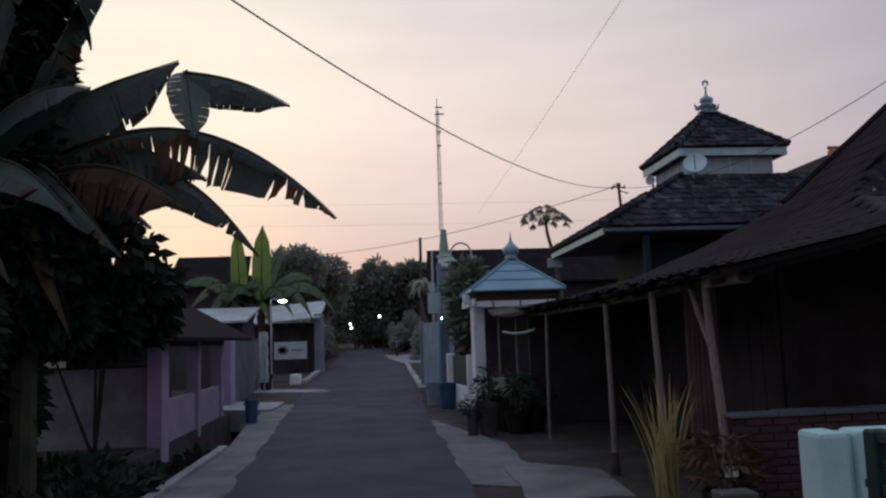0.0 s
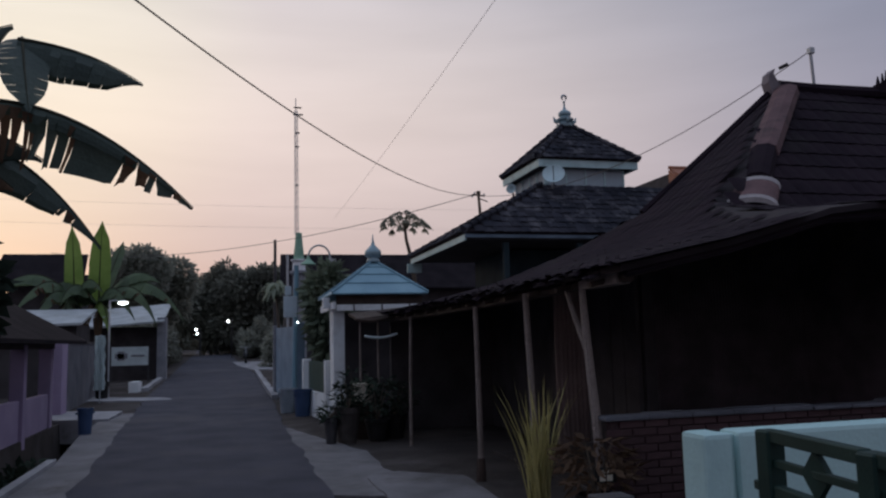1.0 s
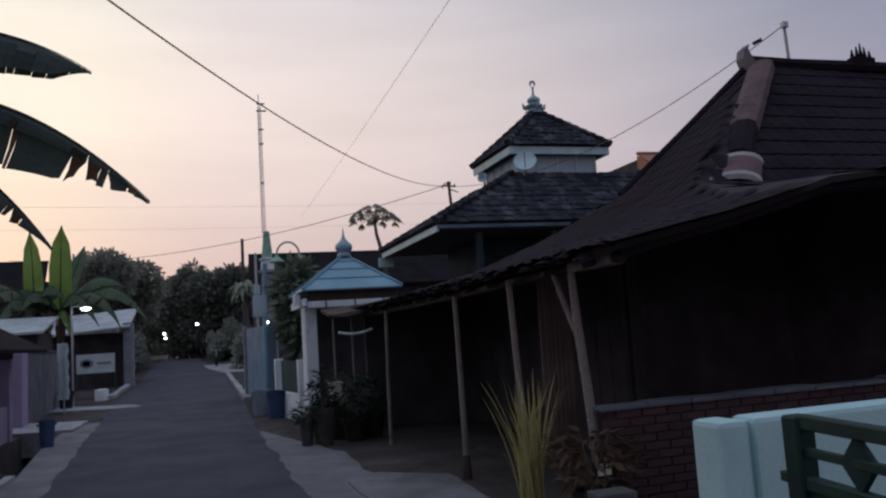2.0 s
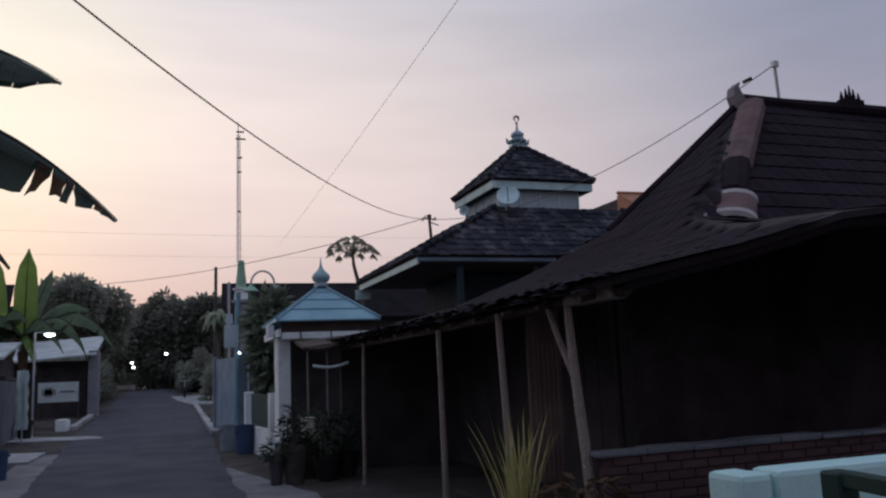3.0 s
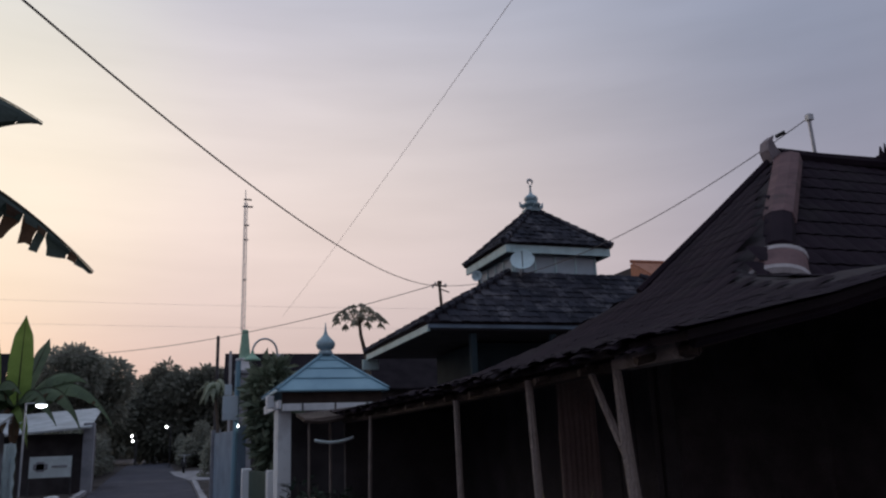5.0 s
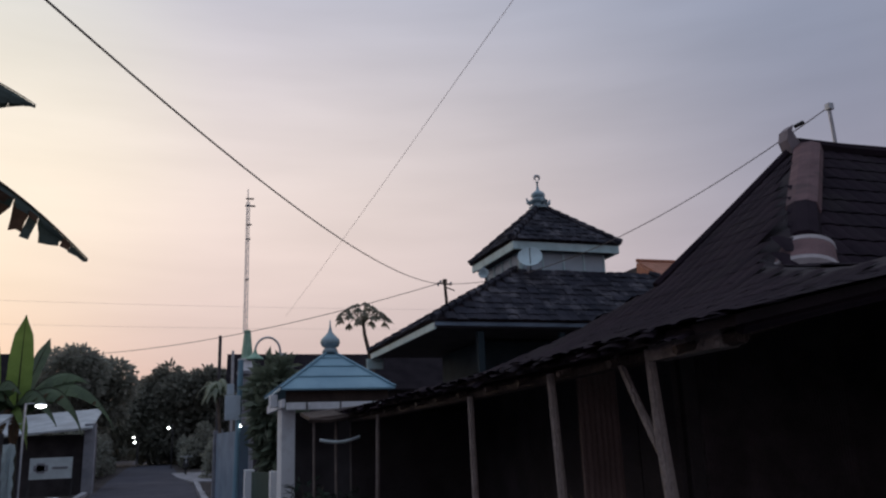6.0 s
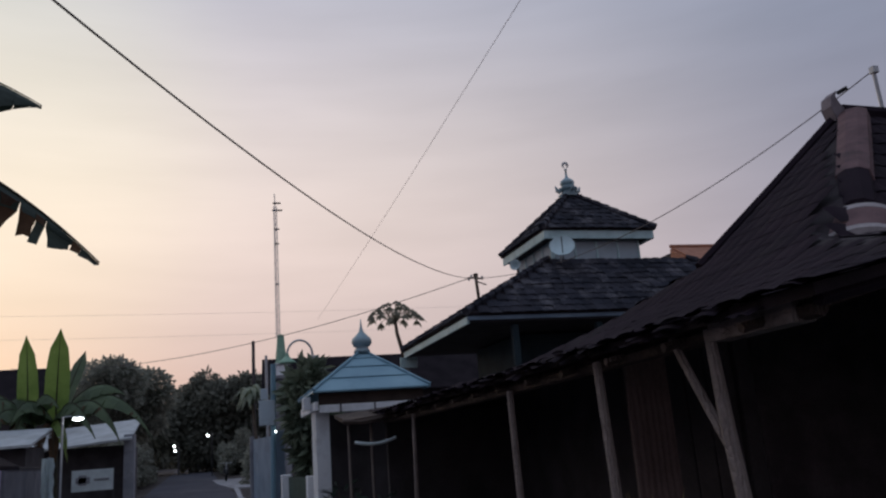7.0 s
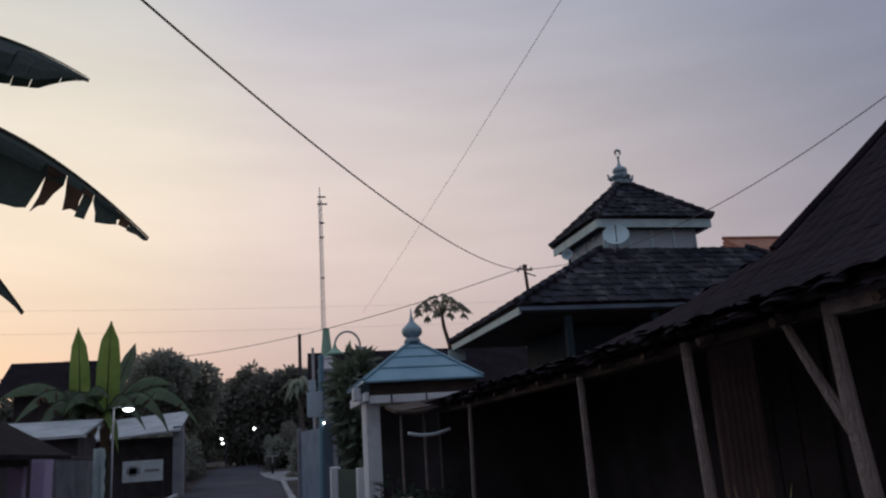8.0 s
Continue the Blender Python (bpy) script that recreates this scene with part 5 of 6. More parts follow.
def make_pot(label, at, r, h, leaves, ln, seed, material, pot_m, spread=0.6):
    x, y, z = at
    t = thing("potted_plant", label, "potted plant", at, "pots beside the lane")
    part("pot", lathed((x, y, z), [(r * 0.7, 0), (r, h * 0.8), (r * 1.08, h * 0.85), (r * 1.08, h), (r * 0.9, h), (r * 0.88, h - 0.05)], 14), pot_m, t)
    rnd = random.Random(seed)
    verts, faces = [], []
    for _ in range(leaves * 2):
        a, e = rnd.uniform(0, 6.283), rnd.uniform(0.1, 1.0)
        rr = ln * spread * math.sqrt(rnd.random()) * (0.35 + 0.65 * math.sin(math.pi * min(1, e * 0.9)))
        p = Vector((x + math.cos(a) * rr, y + math.sin(a) * rr, z + h * 0.85 + e * ln))
        d = Vector((math.cos(a) + rnd.uniform(-0.6, 0.6), math.sin(a) + rnd.uniform(-0.6, 0.6), rnd.uniform(-0.9, 0.7))).normalized()
        s = d.cross(Vector((rnd.uniform(-1, 1), rnd.uniform(-1, 1), 1))).normalized() * rnd.uniform(0.012, 0.03)
        q = p + d * rnd.uniform(0.08, 0.2)
        o = len(verts)
        verts += [p, p.lerp(q, 0.5) + s, q, p.lerp(q, 0.5) - s]
        faces.append((o, o + 1, o + 2, o + 3))
    for k in range(4):
        a = k * 1.7
        part("stem", tubed([(x, y, z + h * 0.85), (x + math.cos(a) * 0.15 * ln, y + math.sin(a) * 0.15 * ln, z + h * 0.85 + 0.5 * ln), (x + math.cos(a) * 0.3 * ln, y + math.sin(a) * 0.3 * ln, z + h * 0.85 + ln * 0.9)], [0.012, 0.009, 0.004], 5), M_BARK, t)
    from_lists("foliage", verts, faces, material, t)
    return t


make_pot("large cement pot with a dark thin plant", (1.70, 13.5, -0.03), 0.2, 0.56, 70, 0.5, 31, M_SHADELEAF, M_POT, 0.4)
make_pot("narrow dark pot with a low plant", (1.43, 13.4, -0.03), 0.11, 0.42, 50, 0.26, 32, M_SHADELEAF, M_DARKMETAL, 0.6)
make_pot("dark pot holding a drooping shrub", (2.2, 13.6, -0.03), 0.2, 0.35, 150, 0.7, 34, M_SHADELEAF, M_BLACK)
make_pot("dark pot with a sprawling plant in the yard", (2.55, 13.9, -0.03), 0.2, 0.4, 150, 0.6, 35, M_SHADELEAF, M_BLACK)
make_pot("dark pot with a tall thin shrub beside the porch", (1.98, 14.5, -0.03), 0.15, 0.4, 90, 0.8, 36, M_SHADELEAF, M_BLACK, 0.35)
crate = thing("storage_tub", "pale plastic tub standing among pots", "tub", (2.05, 14.0, -0.03))
part("tub", lathed((2.05, 14.0, 0.55), [(0.14, 0), (0.18, 0.3), (0.19, 0.32), (0.15, 0.32)], 12), M_PLATE, crate)
part("stand", boxed(1.88, 2.22, 13.85, 14.15, -0.03, 0.549), M_DARKWOOD, crate)


def make_bin(label, at, r, h, material, lid=False):
    x, y, z = at
    t = thing("waste_bin", label, "bin", at, "bins beside the lane")
    part("body", lathed((x, y, z), [(r * 0.78, 0), (r * 0.98, h * 0.92), (r * 1.06, h * 0.93), (r * 1.06, h), (r * 0.94, h), (r * 0.75, 0.08)], 16), material, t)
    for a in (0.6, 3.7):
        part("handle", boxed(x + r * 1.05 * math.cos(a) - 0.03, x + r * 1.05 * math.cos(a) + 0.03, y + r * 1.05 * math.sin(a) - 0.03, y + r * 1.05 * math.sin(a) + 0.03, z + h * 0.78, z + h * 0.86), material, t)
    return t


make_bin("pale grey plastic bin beside a fence", (1.22, 19.7, -0.03), 0.20, 0.56, M_GREYPLAST)
make_bin("dark blue plastic bin beside a fence", (1.47, 18.7, -0.03), 0.20, 0.58, M_BLUEPLAST)
make_bin("blue plastic bin on the concrete verge", (-2.68, 16.9, -0.01), 0.14, 0.48, M_BLUEPLAST)
make_bin("black bin against a grey wall", (-3.95, 28.0, -0.03), 0.22, 0.55, M_BLACK)

# ---- plants, plate and ledge before the brick wall ----


def make_grass():
    rnd = random.Random(41)
    t = thing("lemongrass_clump", "yellow-green lemongrass clump with long arching blades", "grass plant", (2.40, 7.2, -0.03))
    rest_v, rest_f = [], []
    for i in range(95):
        a = rnd.uniform(0, 6.283)
        lean = rnd.uniform(0.02, 0.5) ** 1.5
        ln = rnd.uniform(0.6, 1.34)
        w = rnd.uniform(0.006, 0.014)
        p = Vector((2.40 + rnd.uniform(-0.07, 0.07), 7.2 + rnd.uniform(-0.07, 0.07), -0.03))
        d, s = Vector((math.cos(a), math.sin(a), 0)), Vector((-math.sin(a), math.cos(a), 0))
        verts, faces = [], []
        for k in range(6):
            u = k / 5
            c = p + d * (lean * ln * u ** 1.7) + Vector((0, 0, ln * u * (1 - 0.25 * lean * u * u)))
            ww = w * (1 - u) ** 0.6 * (0.7 + u)
            verts += [c - s * ww, c + s * ww]
        for k in range(5):
            faces.append((2 * k, 2 * k + 1, 2 * k + 3, 2 * k + 2))
        if ln > 0.8:
            from_lists("blade", verts, faces, M_GRASS, t)
        else:
            o = len(rest_v)
            rest_v += verts
            rest_f += [tuple(q + o for q in f_) for f_ in faces]
    from_lists("undergrowth", rest_v, rest_f, M_GRASS, t, kind="stuff")
    return t


make_grass()
make_pot("dry shrub with reddish leaves in a dark pot", (2.62, 6.55, -0.03), 0.16, 0.36, 130, 0.48, 42, M_DRYLEAF, M_BLACK)
pl = thing("small_sign", "small dark sign plate with two pale bars", "sign", (2.60, 6.38, 0.5))
part("board", boxed(2.52, 2.70, 6.36, 6.375, 0.44, 0.56), M_BLACK, pl)
for k in (0, 1):
    part("bar", boxed(2.555 + k * 0.06, 2.60 + k * 0.06, 6.352, 6.359, 0.46, 0.54, 0), M_PLATE, pl)
part("stake", boxed(2.60, 2.62, 6.376, 6.39, -0.03, 0.5), M_DARKWOOD, pl)
lg = thing("planter_ledge", "low grey concrete ledge in front of a garden", "ledge", (2.4, 6.0, 0))
part("ledge", slabbed([(1.75, 6.95, 0.22), (1.92, 6.95, 0.22), (2.35, 5.1, 0.22), (2.18, 5.1, 0.22)], 0.26), M_PALECONC, lg)
part("block", boxed(2.35, 2.62, 5.95, 6.15, -0.03, 0.42, 0.012), M_CONCRETE, lg)

# ---- turquoise wall and green railing ----
tw = thing("turquoise_wall", "pale turquoise painted masonry wall with a rounded pier", "wall", (2.5, 4.85, 0))
part("pier", boxed(2.41, 2.585, 4.72, 4.97, -0.03, 0.985, 0.03), M_TEALWALL, tw)
part("joint", boxed(2.586, 2.634, 4.78, 4.92, -0.03, 0.972, 0.004), M_TEALWALL, tw)
part("wall", boxed(2.635, 6.5, 4.73, 4.93, -0.03, 0.99, 0.03), M_TEALWALL, tw)

gr = thing("iron_railing", "dark green iron railing with a diamond ornament", "railing", (2.3, 3.7, 0))


def rail(a, b, r, nm):
    a, b = Vector(a), Vector(b)
    d = (b - a).normalized()
    s = d.cross(Vector((0, 0, 1)))
    if s.length < 0.1:
        s = Vector((1, 0, 0))
    s = s.normalized() * r
    u = s.cross(d).normalized() * r
    bm = bmesh.new()
    vs = [bm.verts.new(p + q) for p in (a, b) for q in (s + u, s - u, -s - u, -s + u)]
    for k in range(4):
        bm.faces.new((vs[k], vs[(k + 1) % 4], vs[4 + (k + 1) % 4], vs[4 + k]))
    bm.faces.new(vs[:4][::-1])
    bm.faces.new(vs[4:])
    bmesh.ops.bevel(bm, geom=bm.edges[:], offset=r * 0.2, segments=1, affect="EDGES")
    return part(nm, bm, M_GREENIRON, gr)


def along(s):
    return 2.35 - 0.17 * s, 4.09 - s


for s in (0.0, 0.78, 1.56, 2.34):
    x, y = along(s)
    rail((x, y, -0.03), (x, y, 1.08), 0.05, "post")
for s in (0.0, 0.78, 1.56):
    (x0, y0), (x1, y1) = along(s + 0.05), along(s + 0.73)
    rail((x0, y0, 1.055), (x1, y1, 1.055), 0.03, "top_rail")
    rail((x0, y0, 0.93), (x1, y1, 0.93), 0.018, "mid_rail")
    rail((x0, y0, 0.80), (x1, y1, 0.80), 0.028, "lower_rail")
    part("sheet", slabbed([(x0 - 0.012, y0, 0.775), (x0 + 0.012, y0, 0.775), (x1 + 0.012, y1, 0.775), (x1 - 0.012, y1, 0.775)], 0.78), M_GREENIRON, gr)
    xm, ym = along(s + 0.39)
    bm = bmesh.new()
    for q in (-0.015, 0.015):
        vs = [bm.verts.new((xm + q, ym + dy, 0.928 + dz)) for dy, dz in ((0, 0.112), (-0.085, 0), (0, -0.112), (0.085, 0))]
        bm.faces.new(vs)
    bm.verts.ensure_lookup_table()
    for k in range(4):
        bm.faces.new((bm.verts[k], bm.verts[(k + 1) % 4], bm.verts[4 + (k + 1) % 4], bm.verts[4 + k]))
    part("diamond", bm, M_GREENIRON, gr)
rail((2.38, 4.24, 0.80), (2.355, 4.14, 0.80), 0.022, "latch")

# ---- left side of the lane beyond the veranda ----
gw = thing("yard_wall", "grey rendered yard wall with a gate pier", "wall", (-4.3, 26, 0))
part("panel", slabbed([(-4.25, 23.2, 1.72), (-4.1, 23.2, 1.72), (-4.35, 30.5, 1.72), (-4.5, 30.5, 1.72)], 1.75), M_DIMGREY, gw)
part("coping", slabbed([(-4.28, 23.2, 1.78), (-4.07, 23.2, 1.78), (-4.32, 30.5, 1.78), (-4.53, 30.5, 1.78)], 0.057), M_DARKWALL, gw)
ct = thing("hanging_tarp", "pale plastic tarp bundled against the wall", "tarp", (-3.85, 26.2, 0))
bm = bmesh.new()
rows = []
for i in range(9):
    z = 1.95 - i * 0.2
    rows.append([bm.verts.new((-3.92 + k * 0.06 + 0.02 * math.sin(3 * i + k), 26.2 + 0.05 * math.sin(k * 2.1 + i * 0.4), z)) for k in range(6)])
for a, b in zip(rows, rows[1:]):
    for k in range(5):
        bm.faces.new((a[k], a[k + 1], b[k + 1], b[k]))
r = bmesh.ops.solidify(bm, geom=bm.faces[:], thickness=0.02)
part("sheet", bm, M_BANNER, ct)
part("pole", tubed([(-3.76, 26.25, -0.03), (-3.76, 26.25, 1.98)], 0.025, 6), M_STEEL, ct)

yl = thing("yard_lamp", "lit fluorescent lamp on a thin steel bracket pole", "lamp", (-3.82, 28.4, 0))
part("pole", tubed([(-3.82, 28.4, -0.03), (-3.82, 28.4, 3.12)], 0.03, 8), M_STEEL, yl)
part("arm", tubed([(-3.82, 28.4, 3.10), (-3.6, 28.4, 3.12)], 0.018, 6), M_STEEL, yl)
part("shade", lathed((-3.42, 28.4, 3.06), [(0.18, 0), (0.17, 0.02), (0.05, 0.06)], 12), M_STEEL, yl)
part("bulb", lathed((-3.42, 28.4, 2.98), [(0.03, 0), (0.13, 0.03), (0.15, 0.06), (0.13, 0.075)], 12), M_LAMPLIGHT, yl, "lit white lamp")

bn = thing("banner", "pale shop banner with faded dark print on a frame", "banner", (-3.9, 37.7, 0))
part("sheet", boxed(-4.95, -3.45, 37.72, 37.745, 0.82, 1.62, 0), M_BANNER, bn)
for k, (a, b, c, d) in enumerate(((-4.8, -4.3, 1.12, 1.34), (-4.7, -4.42, 1.05, 1.42), (-4.15, -3.6, 1.2, 1.27))):
    part("bar", boxed(a, b, 37.70, 37.717, c, d, 0), M_GREY, bn)
for x in (-4.95, -3.45):
    part("post", boxed(x - 0.03, x + 0.03, 37.75, 37.81, -0.03, 1.66), M_DARKMETAL, bn)
sw = thing("side_wall", "grey pier wall at the stall's corner", "wall", (-2.95, 38.6, 0))
part("pier", boxed(-3.15, -2.75, 38.3, 39.0, -0.03, 2.9), M_GREY, sw)

wb = thing("kerb_block", "white painted block at a drain's end", "block", (-3.2, 31, 0))
part("block", slabbed([(-3.45, 30.6, 0.38), (-3.15, 30.6, 0.38), (-3.05, 31.0, 0.36), (-3.3, 32.4, 0.34), (-3.5, 32.4, 0.34)], 0.42), M_WHITE, wb)

# ---- far end of the lane ----


def lane_light(x, y, z, label):
    t = thing("lane_lamp", label, "lamp", (x, y, 0))
    part("pole", tubed([(x + 0.3, y, -0.03), (x + 0.3, y, z + 0.3), (x, y, z + 0.25)], 0.04, 6), M_DARKMETAL, t)
    part("bulb", lathed((x, y, z), [(0.04, 0), (0.10, 0.04), (0.09, 0.10), (0.03, 0.15)], 10), M_LAMPLIGHT, t)


lane_light(-2.75, 74, 3.0, "lit lamp far down the lane")
lane_light(-2.62, 73, 2.6, "lit lamp below the tree line")
lane_light(-0.05, 65, 3.4, "lit lamp hanging before dark trees")


def make_motorbike():
    x, y = 1.05, 54.0
    g = rise(y)
    t = thing("motorbike", "dark parked motorbike beside the lane", "motorbike", (x, y, g))
    for dy in (-0.6, 0.6):
        bm = bmesh.new()
        tube(bm, [(x, y + dy + 0.27 * math.cos(a), g + 0.30 + 0.27 * math.sin(a)) for a in (2 * math.pi * k / 16 for k in range(17))], 0.06, 6)
        w = part("wheel", bm, M_BLACK, t)
    part("body", boxed(x - 0.16, x + 0.16, y - 0.45, y + 0.5, g + 0.4, g + 0.75, 0.08), M_DARKMETAL, t)
    part("seat", boxed(x - 0.15, x + 0.15, y + 0.0, y + 0.6, g + 0.755, g + 0.87, 0.04), M_BLACK, t)
    part("handlebar", tubed([(x - 0.35, y - 0.45, g + 1.02), (x, y - 0.5, g + 1.0), (x + 0.35, y - 0.45, g + 1.02)], 0.02, 6), M_STEEL, t)
    part("fork", tubed([(x, y - 0.62, g + 0.3), (x, y - 0.48, g + 1.0)], 0.03, 6), M_STEEL, t)
    return t


make_motorbike()


def make_car():
    x, y = -1.6, 92.0
    g = rise(y)
    t = thing("car", "dark car standing far down the lane", "car", (x, y, g))
    bm = bmesh.new()
    prof_ = [(-2.0, 0.35), (-2.0, 0.85), (-1.1, 0.98), (-0.5, 1.5), (1.2, 1.52), (1.9, 0.95), (2.0, 0.4)]
    for q in (-0.8, 0.8):
        bm.faces.new([bm.verts.new((x + q * (0.85 if h > 1.2 else 1), y + d, g + h)) for d, h in prof_])
    bm.verts.ensure_lookup_table()
    k = len(prof_)
    for i in range(k):
        bm.faces.new((bm.verts[i], bm.verts[(i + 1) % k], bm.verts[k + (i + 1) % k], bm.verts[k + i]))
    bmesh.ops.bevel(bm, geom=bm.edges[:], offset=0.06, segments=2, affect="EDGES")
    part("body", bm, M_DARKMETAL, t)
    for dx in (-0.75, 0.75):
        for dy in (-1.25, 1.25):
            bm = bmesh.new()
            bmesh.ops.create_cone(bm, cap_ends=True, segments=16, radius1=0.32, radius2=0.32, depth=0.2, matrix=Matrix.Translation((x + dx, y + dy, g + 0.32)) @ Matrix.Rotation(math.pi / 2, 4, "Y"))
            part("wheel", bm, M_BLACK, t)
    return t


make_car()


def make_bush(label, blobs, count, size, material, seed):
    b = blobs[0]
    t = thing("shrub", label, "shrub", (b[0], b[1], -0.03))
    for q in blobs[:4]:
        part("stem", tubed([(b[0], b[1], -0.05), (q[0], q[1], q[2])], [0.03, 0.012], 6), M_STEM, t)
    leaf_cloud("foliage", blobs, count, size, material, seed, t)
    return t


make_bush("dense dark hedge at the lane's bend", lumps(51, -7.4, 80, 2.2, 3.0, 2.0, 1.9, 10, 0.5), 4500, 0.34, M_HAZYLEAF, 61)
make_bush("dense dark hedge below tall trees", lumps(52, 3.4, 80, 2.4, 3.2, 2.0, 2.0, 10, 0.5), 4500, 0.34, M_HAZYLEAF, 62)
make_bush("dark undergrowth closing the lane's end", lumps(53, -3.2, 121, 3.2, 6.0, 2.0, 2.4, 14, 0.45), 6000, 0.4, M_HAZYLEAF, 63)
make_bush("low dark hedge across the lane's far bend", lumps(75, -8.0, 100, 2.4, 6.5, 2.0, 1.6, 26, 0.36), 9000, 0.4, M_HAZYLEAF, 75)
make_bush("low dark scrub at the lane's far end", lumps(76, -4.0, 106, 1.9, 14.0, 1.5, 1.0, 44, 0.3), 12000, 0.42, M_HAZYLEAF, 76)
make_bush("tall dark hedge between two small roofs", lumps(77, -17.0, 60, 3.6, 3.6, 1.5, 2.6, 30, 0.4), 8000, 0.4, M_HAZYLEAF, 77)
make_bush("dark hedge behind small houses", lumps(54, -12, 70, 1.6, 4.5, 2.0, 2.0, 10, 0.5), 4000, 0.36, M_HAZYLEAF, 64)
make_bush("leafy shrub beside the stall", lumps(55, -5.2, 50, 1.8, 1.0, 2.5, 1.7, 8, 0.5), 3000, 0.26, M_HAZYLEAF, 65)
make_bush("roadside shrub beside the far forecourt", lumps(56, 2.6, 47, 1.2, 0.9, 1.5, 1.2, 8, 0.5), 2200, 0.24, M_HAZYLEAF, 66)
make_bush("dark roadside hedge along the climbing lane", lumps(71, -5.9, 66, 2.0, 1.0, 9.0, 1.8, 16, 0.4), 6000, 0.34, M_HAZYLEAF, 71)
make_bush("dark roadside shrubs beside the climbing lane", lumps(72, 2.6, 66, 2.0, 1.1, 7.0, 1.6, 14, 0.4), 5000, 0.34, M_HAZYLEAF, 72)
# added leaf mass stands in for the black shade inside the drain
make_bush("dark leaf filler for the open drain's shade", lumps(57, -3.0, 10.5, -0.25, 0.45, 3.5, 0.35, 16, 0.35), 2600, 0.14, M_SHADELEAF, 67)
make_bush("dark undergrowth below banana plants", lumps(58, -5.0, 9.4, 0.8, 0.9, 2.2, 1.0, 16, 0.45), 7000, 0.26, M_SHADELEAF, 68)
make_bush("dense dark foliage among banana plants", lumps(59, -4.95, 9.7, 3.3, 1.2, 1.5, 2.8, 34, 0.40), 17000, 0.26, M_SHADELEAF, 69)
# added leaf filler: the bank's deep shade is built as dark leaves
make_bush("dark leaf filler for shade on the drain bank", lumps(83, -3.9, 9.8, -0.1, 1.05, 2.6, 0.3, 34, 0.34), 9000, 0.16, M_SHADELEAF, 83)
make_bush("dark scrub at the foot of the trees", lumps(84, -4.0, 56, 1.3, 0.75, 11.0, 1.4, 34, 0.3), 7000, 0.3, M_HAZYLEAF, 84)
make_bush("dark scrub between lane and trees", lumps(85, 1.7, 70, 1.6, 0.8, 9.0, 1.5, 28, 0.3), 6000, 0.3, M_HAZYLEAF, 85)
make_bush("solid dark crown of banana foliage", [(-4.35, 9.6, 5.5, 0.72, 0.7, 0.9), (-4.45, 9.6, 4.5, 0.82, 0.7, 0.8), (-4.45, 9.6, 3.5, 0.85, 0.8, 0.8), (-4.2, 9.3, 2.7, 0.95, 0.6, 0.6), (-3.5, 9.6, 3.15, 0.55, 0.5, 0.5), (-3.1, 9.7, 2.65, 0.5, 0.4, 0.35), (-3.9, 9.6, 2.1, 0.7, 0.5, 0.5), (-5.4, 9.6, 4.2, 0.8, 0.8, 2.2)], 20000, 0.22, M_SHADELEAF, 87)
# foliage added before the stems to keep the clump's foot dark
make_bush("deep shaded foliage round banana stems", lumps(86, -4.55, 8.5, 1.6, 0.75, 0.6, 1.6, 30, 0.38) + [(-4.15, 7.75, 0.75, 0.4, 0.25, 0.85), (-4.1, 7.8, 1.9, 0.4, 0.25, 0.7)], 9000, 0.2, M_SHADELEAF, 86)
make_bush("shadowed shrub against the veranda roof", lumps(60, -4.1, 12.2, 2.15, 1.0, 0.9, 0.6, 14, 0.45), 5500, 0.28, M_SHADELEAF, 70)


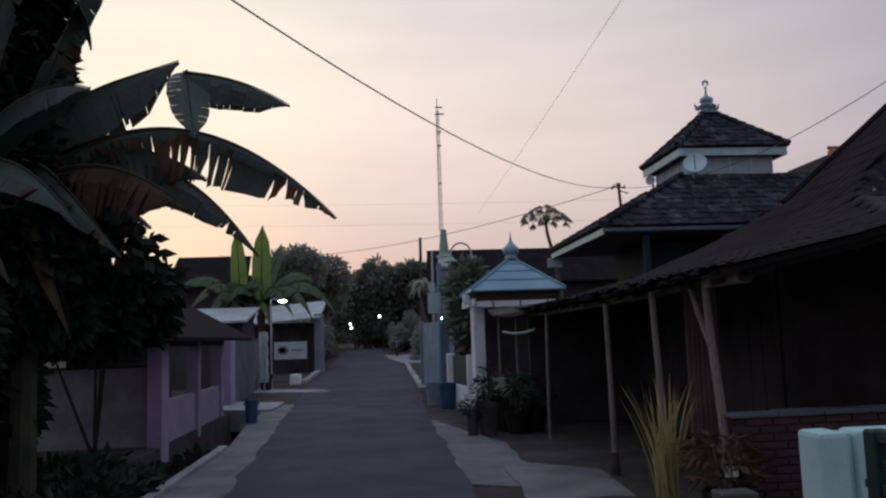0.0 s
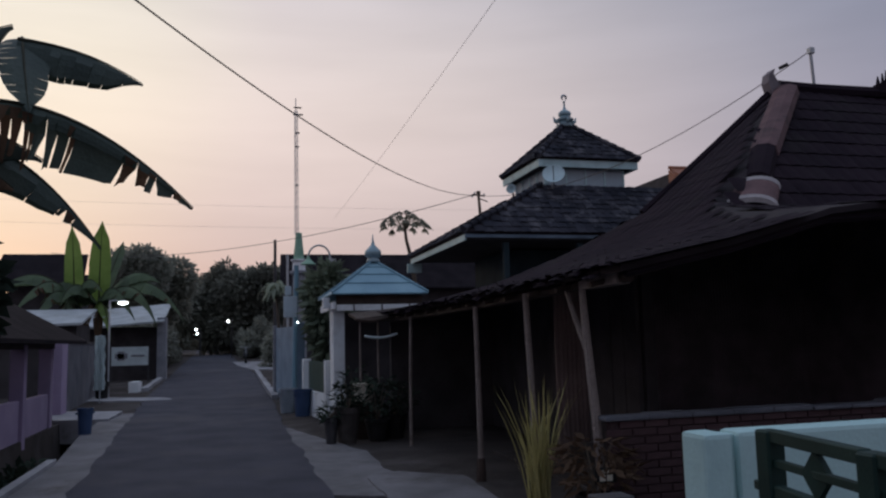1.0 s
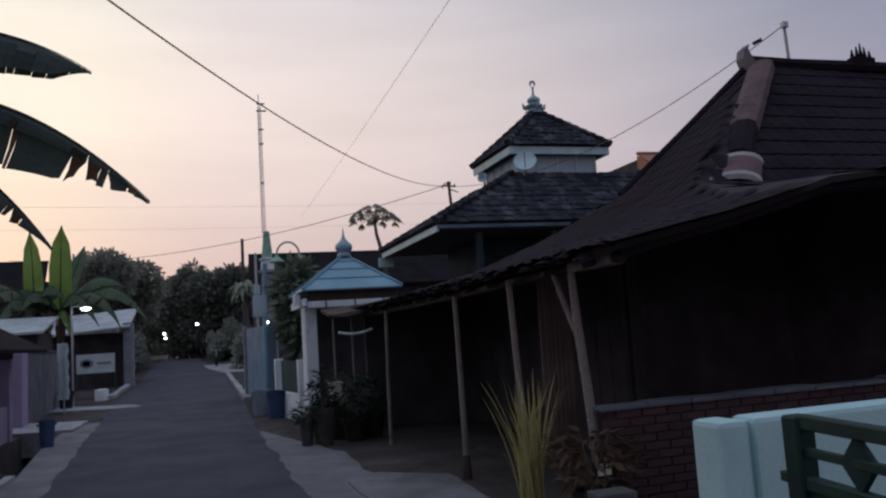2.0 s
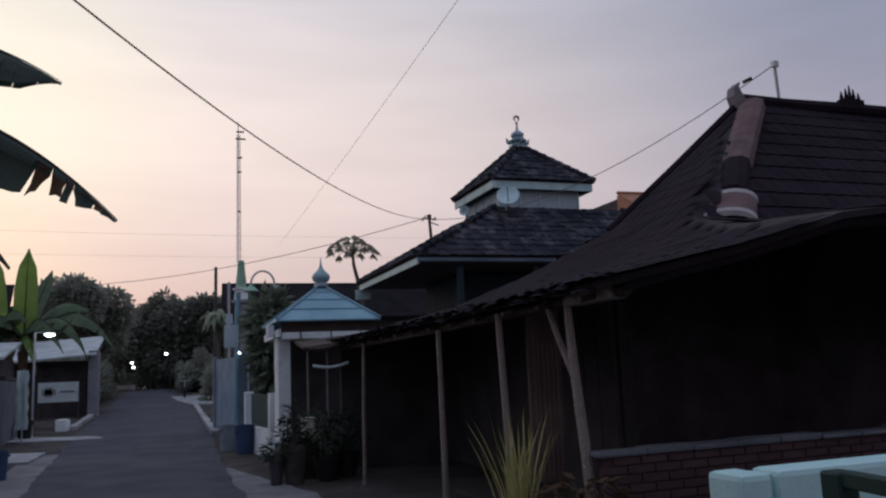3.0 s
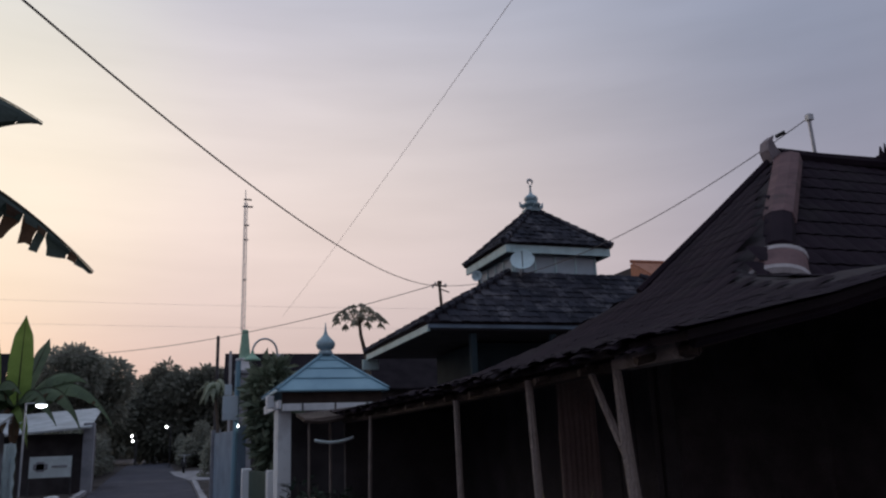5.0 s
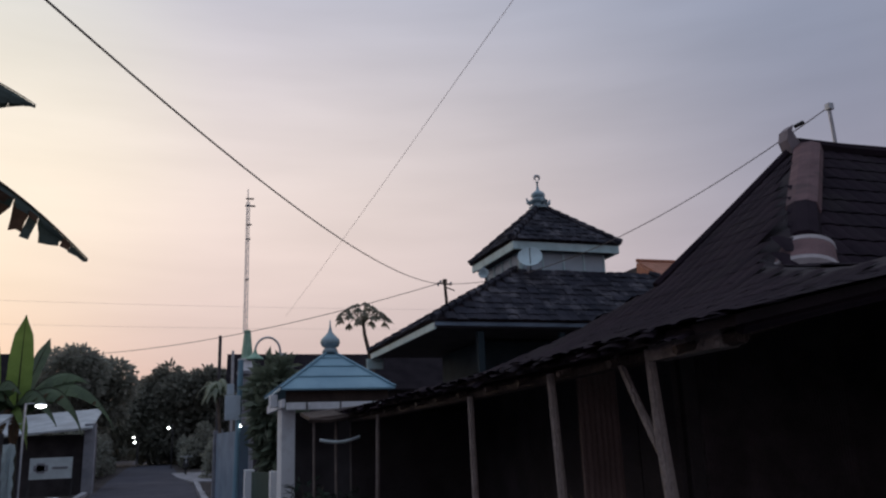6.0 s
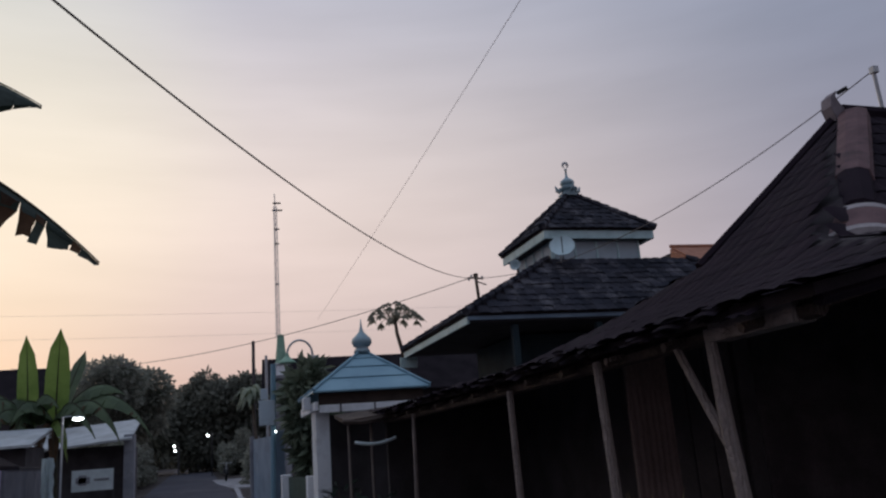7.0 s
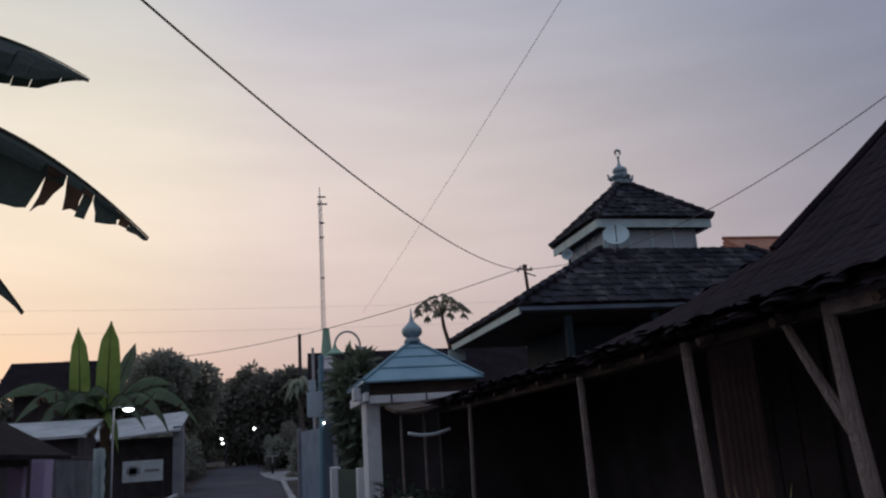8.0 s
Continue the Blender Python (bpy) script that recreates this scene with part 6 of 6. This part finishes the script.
def make_papaya():
    t = thing("papaya_tree", "slender papaya tree with a flat crown of lobed leaves", "tree", (6.9, 30, 0))
    part("trunk", tubed([(7.0, 30, -0.05), (6.85, 30, 3.2), (6.62, 30, 4.72), (6.45, 30, 5.4), (6.40, 30, 5.95)], [0.12, 0.09, 0.075, 0.065, 0.05], 8), M_BARK, t)
    rnd = random.Random(81)
    top = Vector((6.40, 30, 5.9))
    for i in range(30):
        a = i * 2.399
        out = math.sqrt((i + 0.6) / 30)
        tip = top + Vector((math.cos(a) * 0.98 * out, math.sin(a) * 0.85 * out, 0.60 - 0.62 * out * out + rnd.uniform(-0.08, 0.08)))
        part("stalk", tubed([top - Vector((0, 0, rnd.uniform(0, 0.25))), top.lerp(tip, 0.6) + Vector((0, 0, 0.10)), tip], 0.012, 5), M_PAPAYA, t)
        verts, faces = [tip], []
        for k in range(7):
            b = a + (k - 3) * 0.62
            d = Vector((math.cos(b), math.sin(b), -0.35 - 0.9 * out)).normalized()
            s = Vector((-math.sin(b), math.cos(b), 0))
            L = 0.33 * (1 - 0.12 * abs(k - 3)) * rnd.uniform(0.8, 1.15)
            o = len(verts)
            verts += [tip + d * L * 0.45 + s * L * 0.2, tip + d * L * 0.75 + s * L * 0.16, tip + d * L - Vector((0, 0, 0.04)), tip + d * L * 0.75 - s * L * 0.16, tip + d * L * 0.45 - s * L * 0.2]
            faces.append((0, o, o + 1, o + 2, o + 3, o + 4))
        from_lists("leaf", verts, faces, M_PAPAYA, t)
    return t


make_papaya()

horn = thing("horn_speaker", "pale loudspeaker horn under the mosque roof edge", "loudspeaker", (7.0, 20.0, 5.2))
bm = lathed((0, 0, 0), [(0.04, 0), (0.045, 0.08), (0.07, 0.14), (0.13, 0.2), (0.12, 0.2), (0.04, 0.1)], 14)
bmesh.ops.transform(bm, matrix=Matrix.Translation((7.15, 20.15, 5.45)) @ Vector((-0.6, -0.8, 0.05)).to_track_quat("Z", "Y").to_matrix().to_4x4(), verts=bm.verts[:])
part("bell", bm, M_DISH, horn, smooth=True)
part("bracket", tubed([(7.15, 20.15, 5.1), (7.15, 20.15, 5.45)], 0.025, 6), M_DARKMETAL, horn)

# ---- bricks of the low wall ----
BRICK = mesh_of("brick", boxed(-0.105, 0.105, -0.012, 0.012, -0.026, 0.026, 0.004), M_BRICK)
for r in range(14):
    for c in range(17):
        ob = new("brick", BRICK)
        ob.parent = garden_wall
        ob.location = Vector((2.90 + c * 0.222 + (0.11 if r % 2 else 0.0) - 0.05, 6.578, 0.01 + r * 0.064)) - garden_wall.location
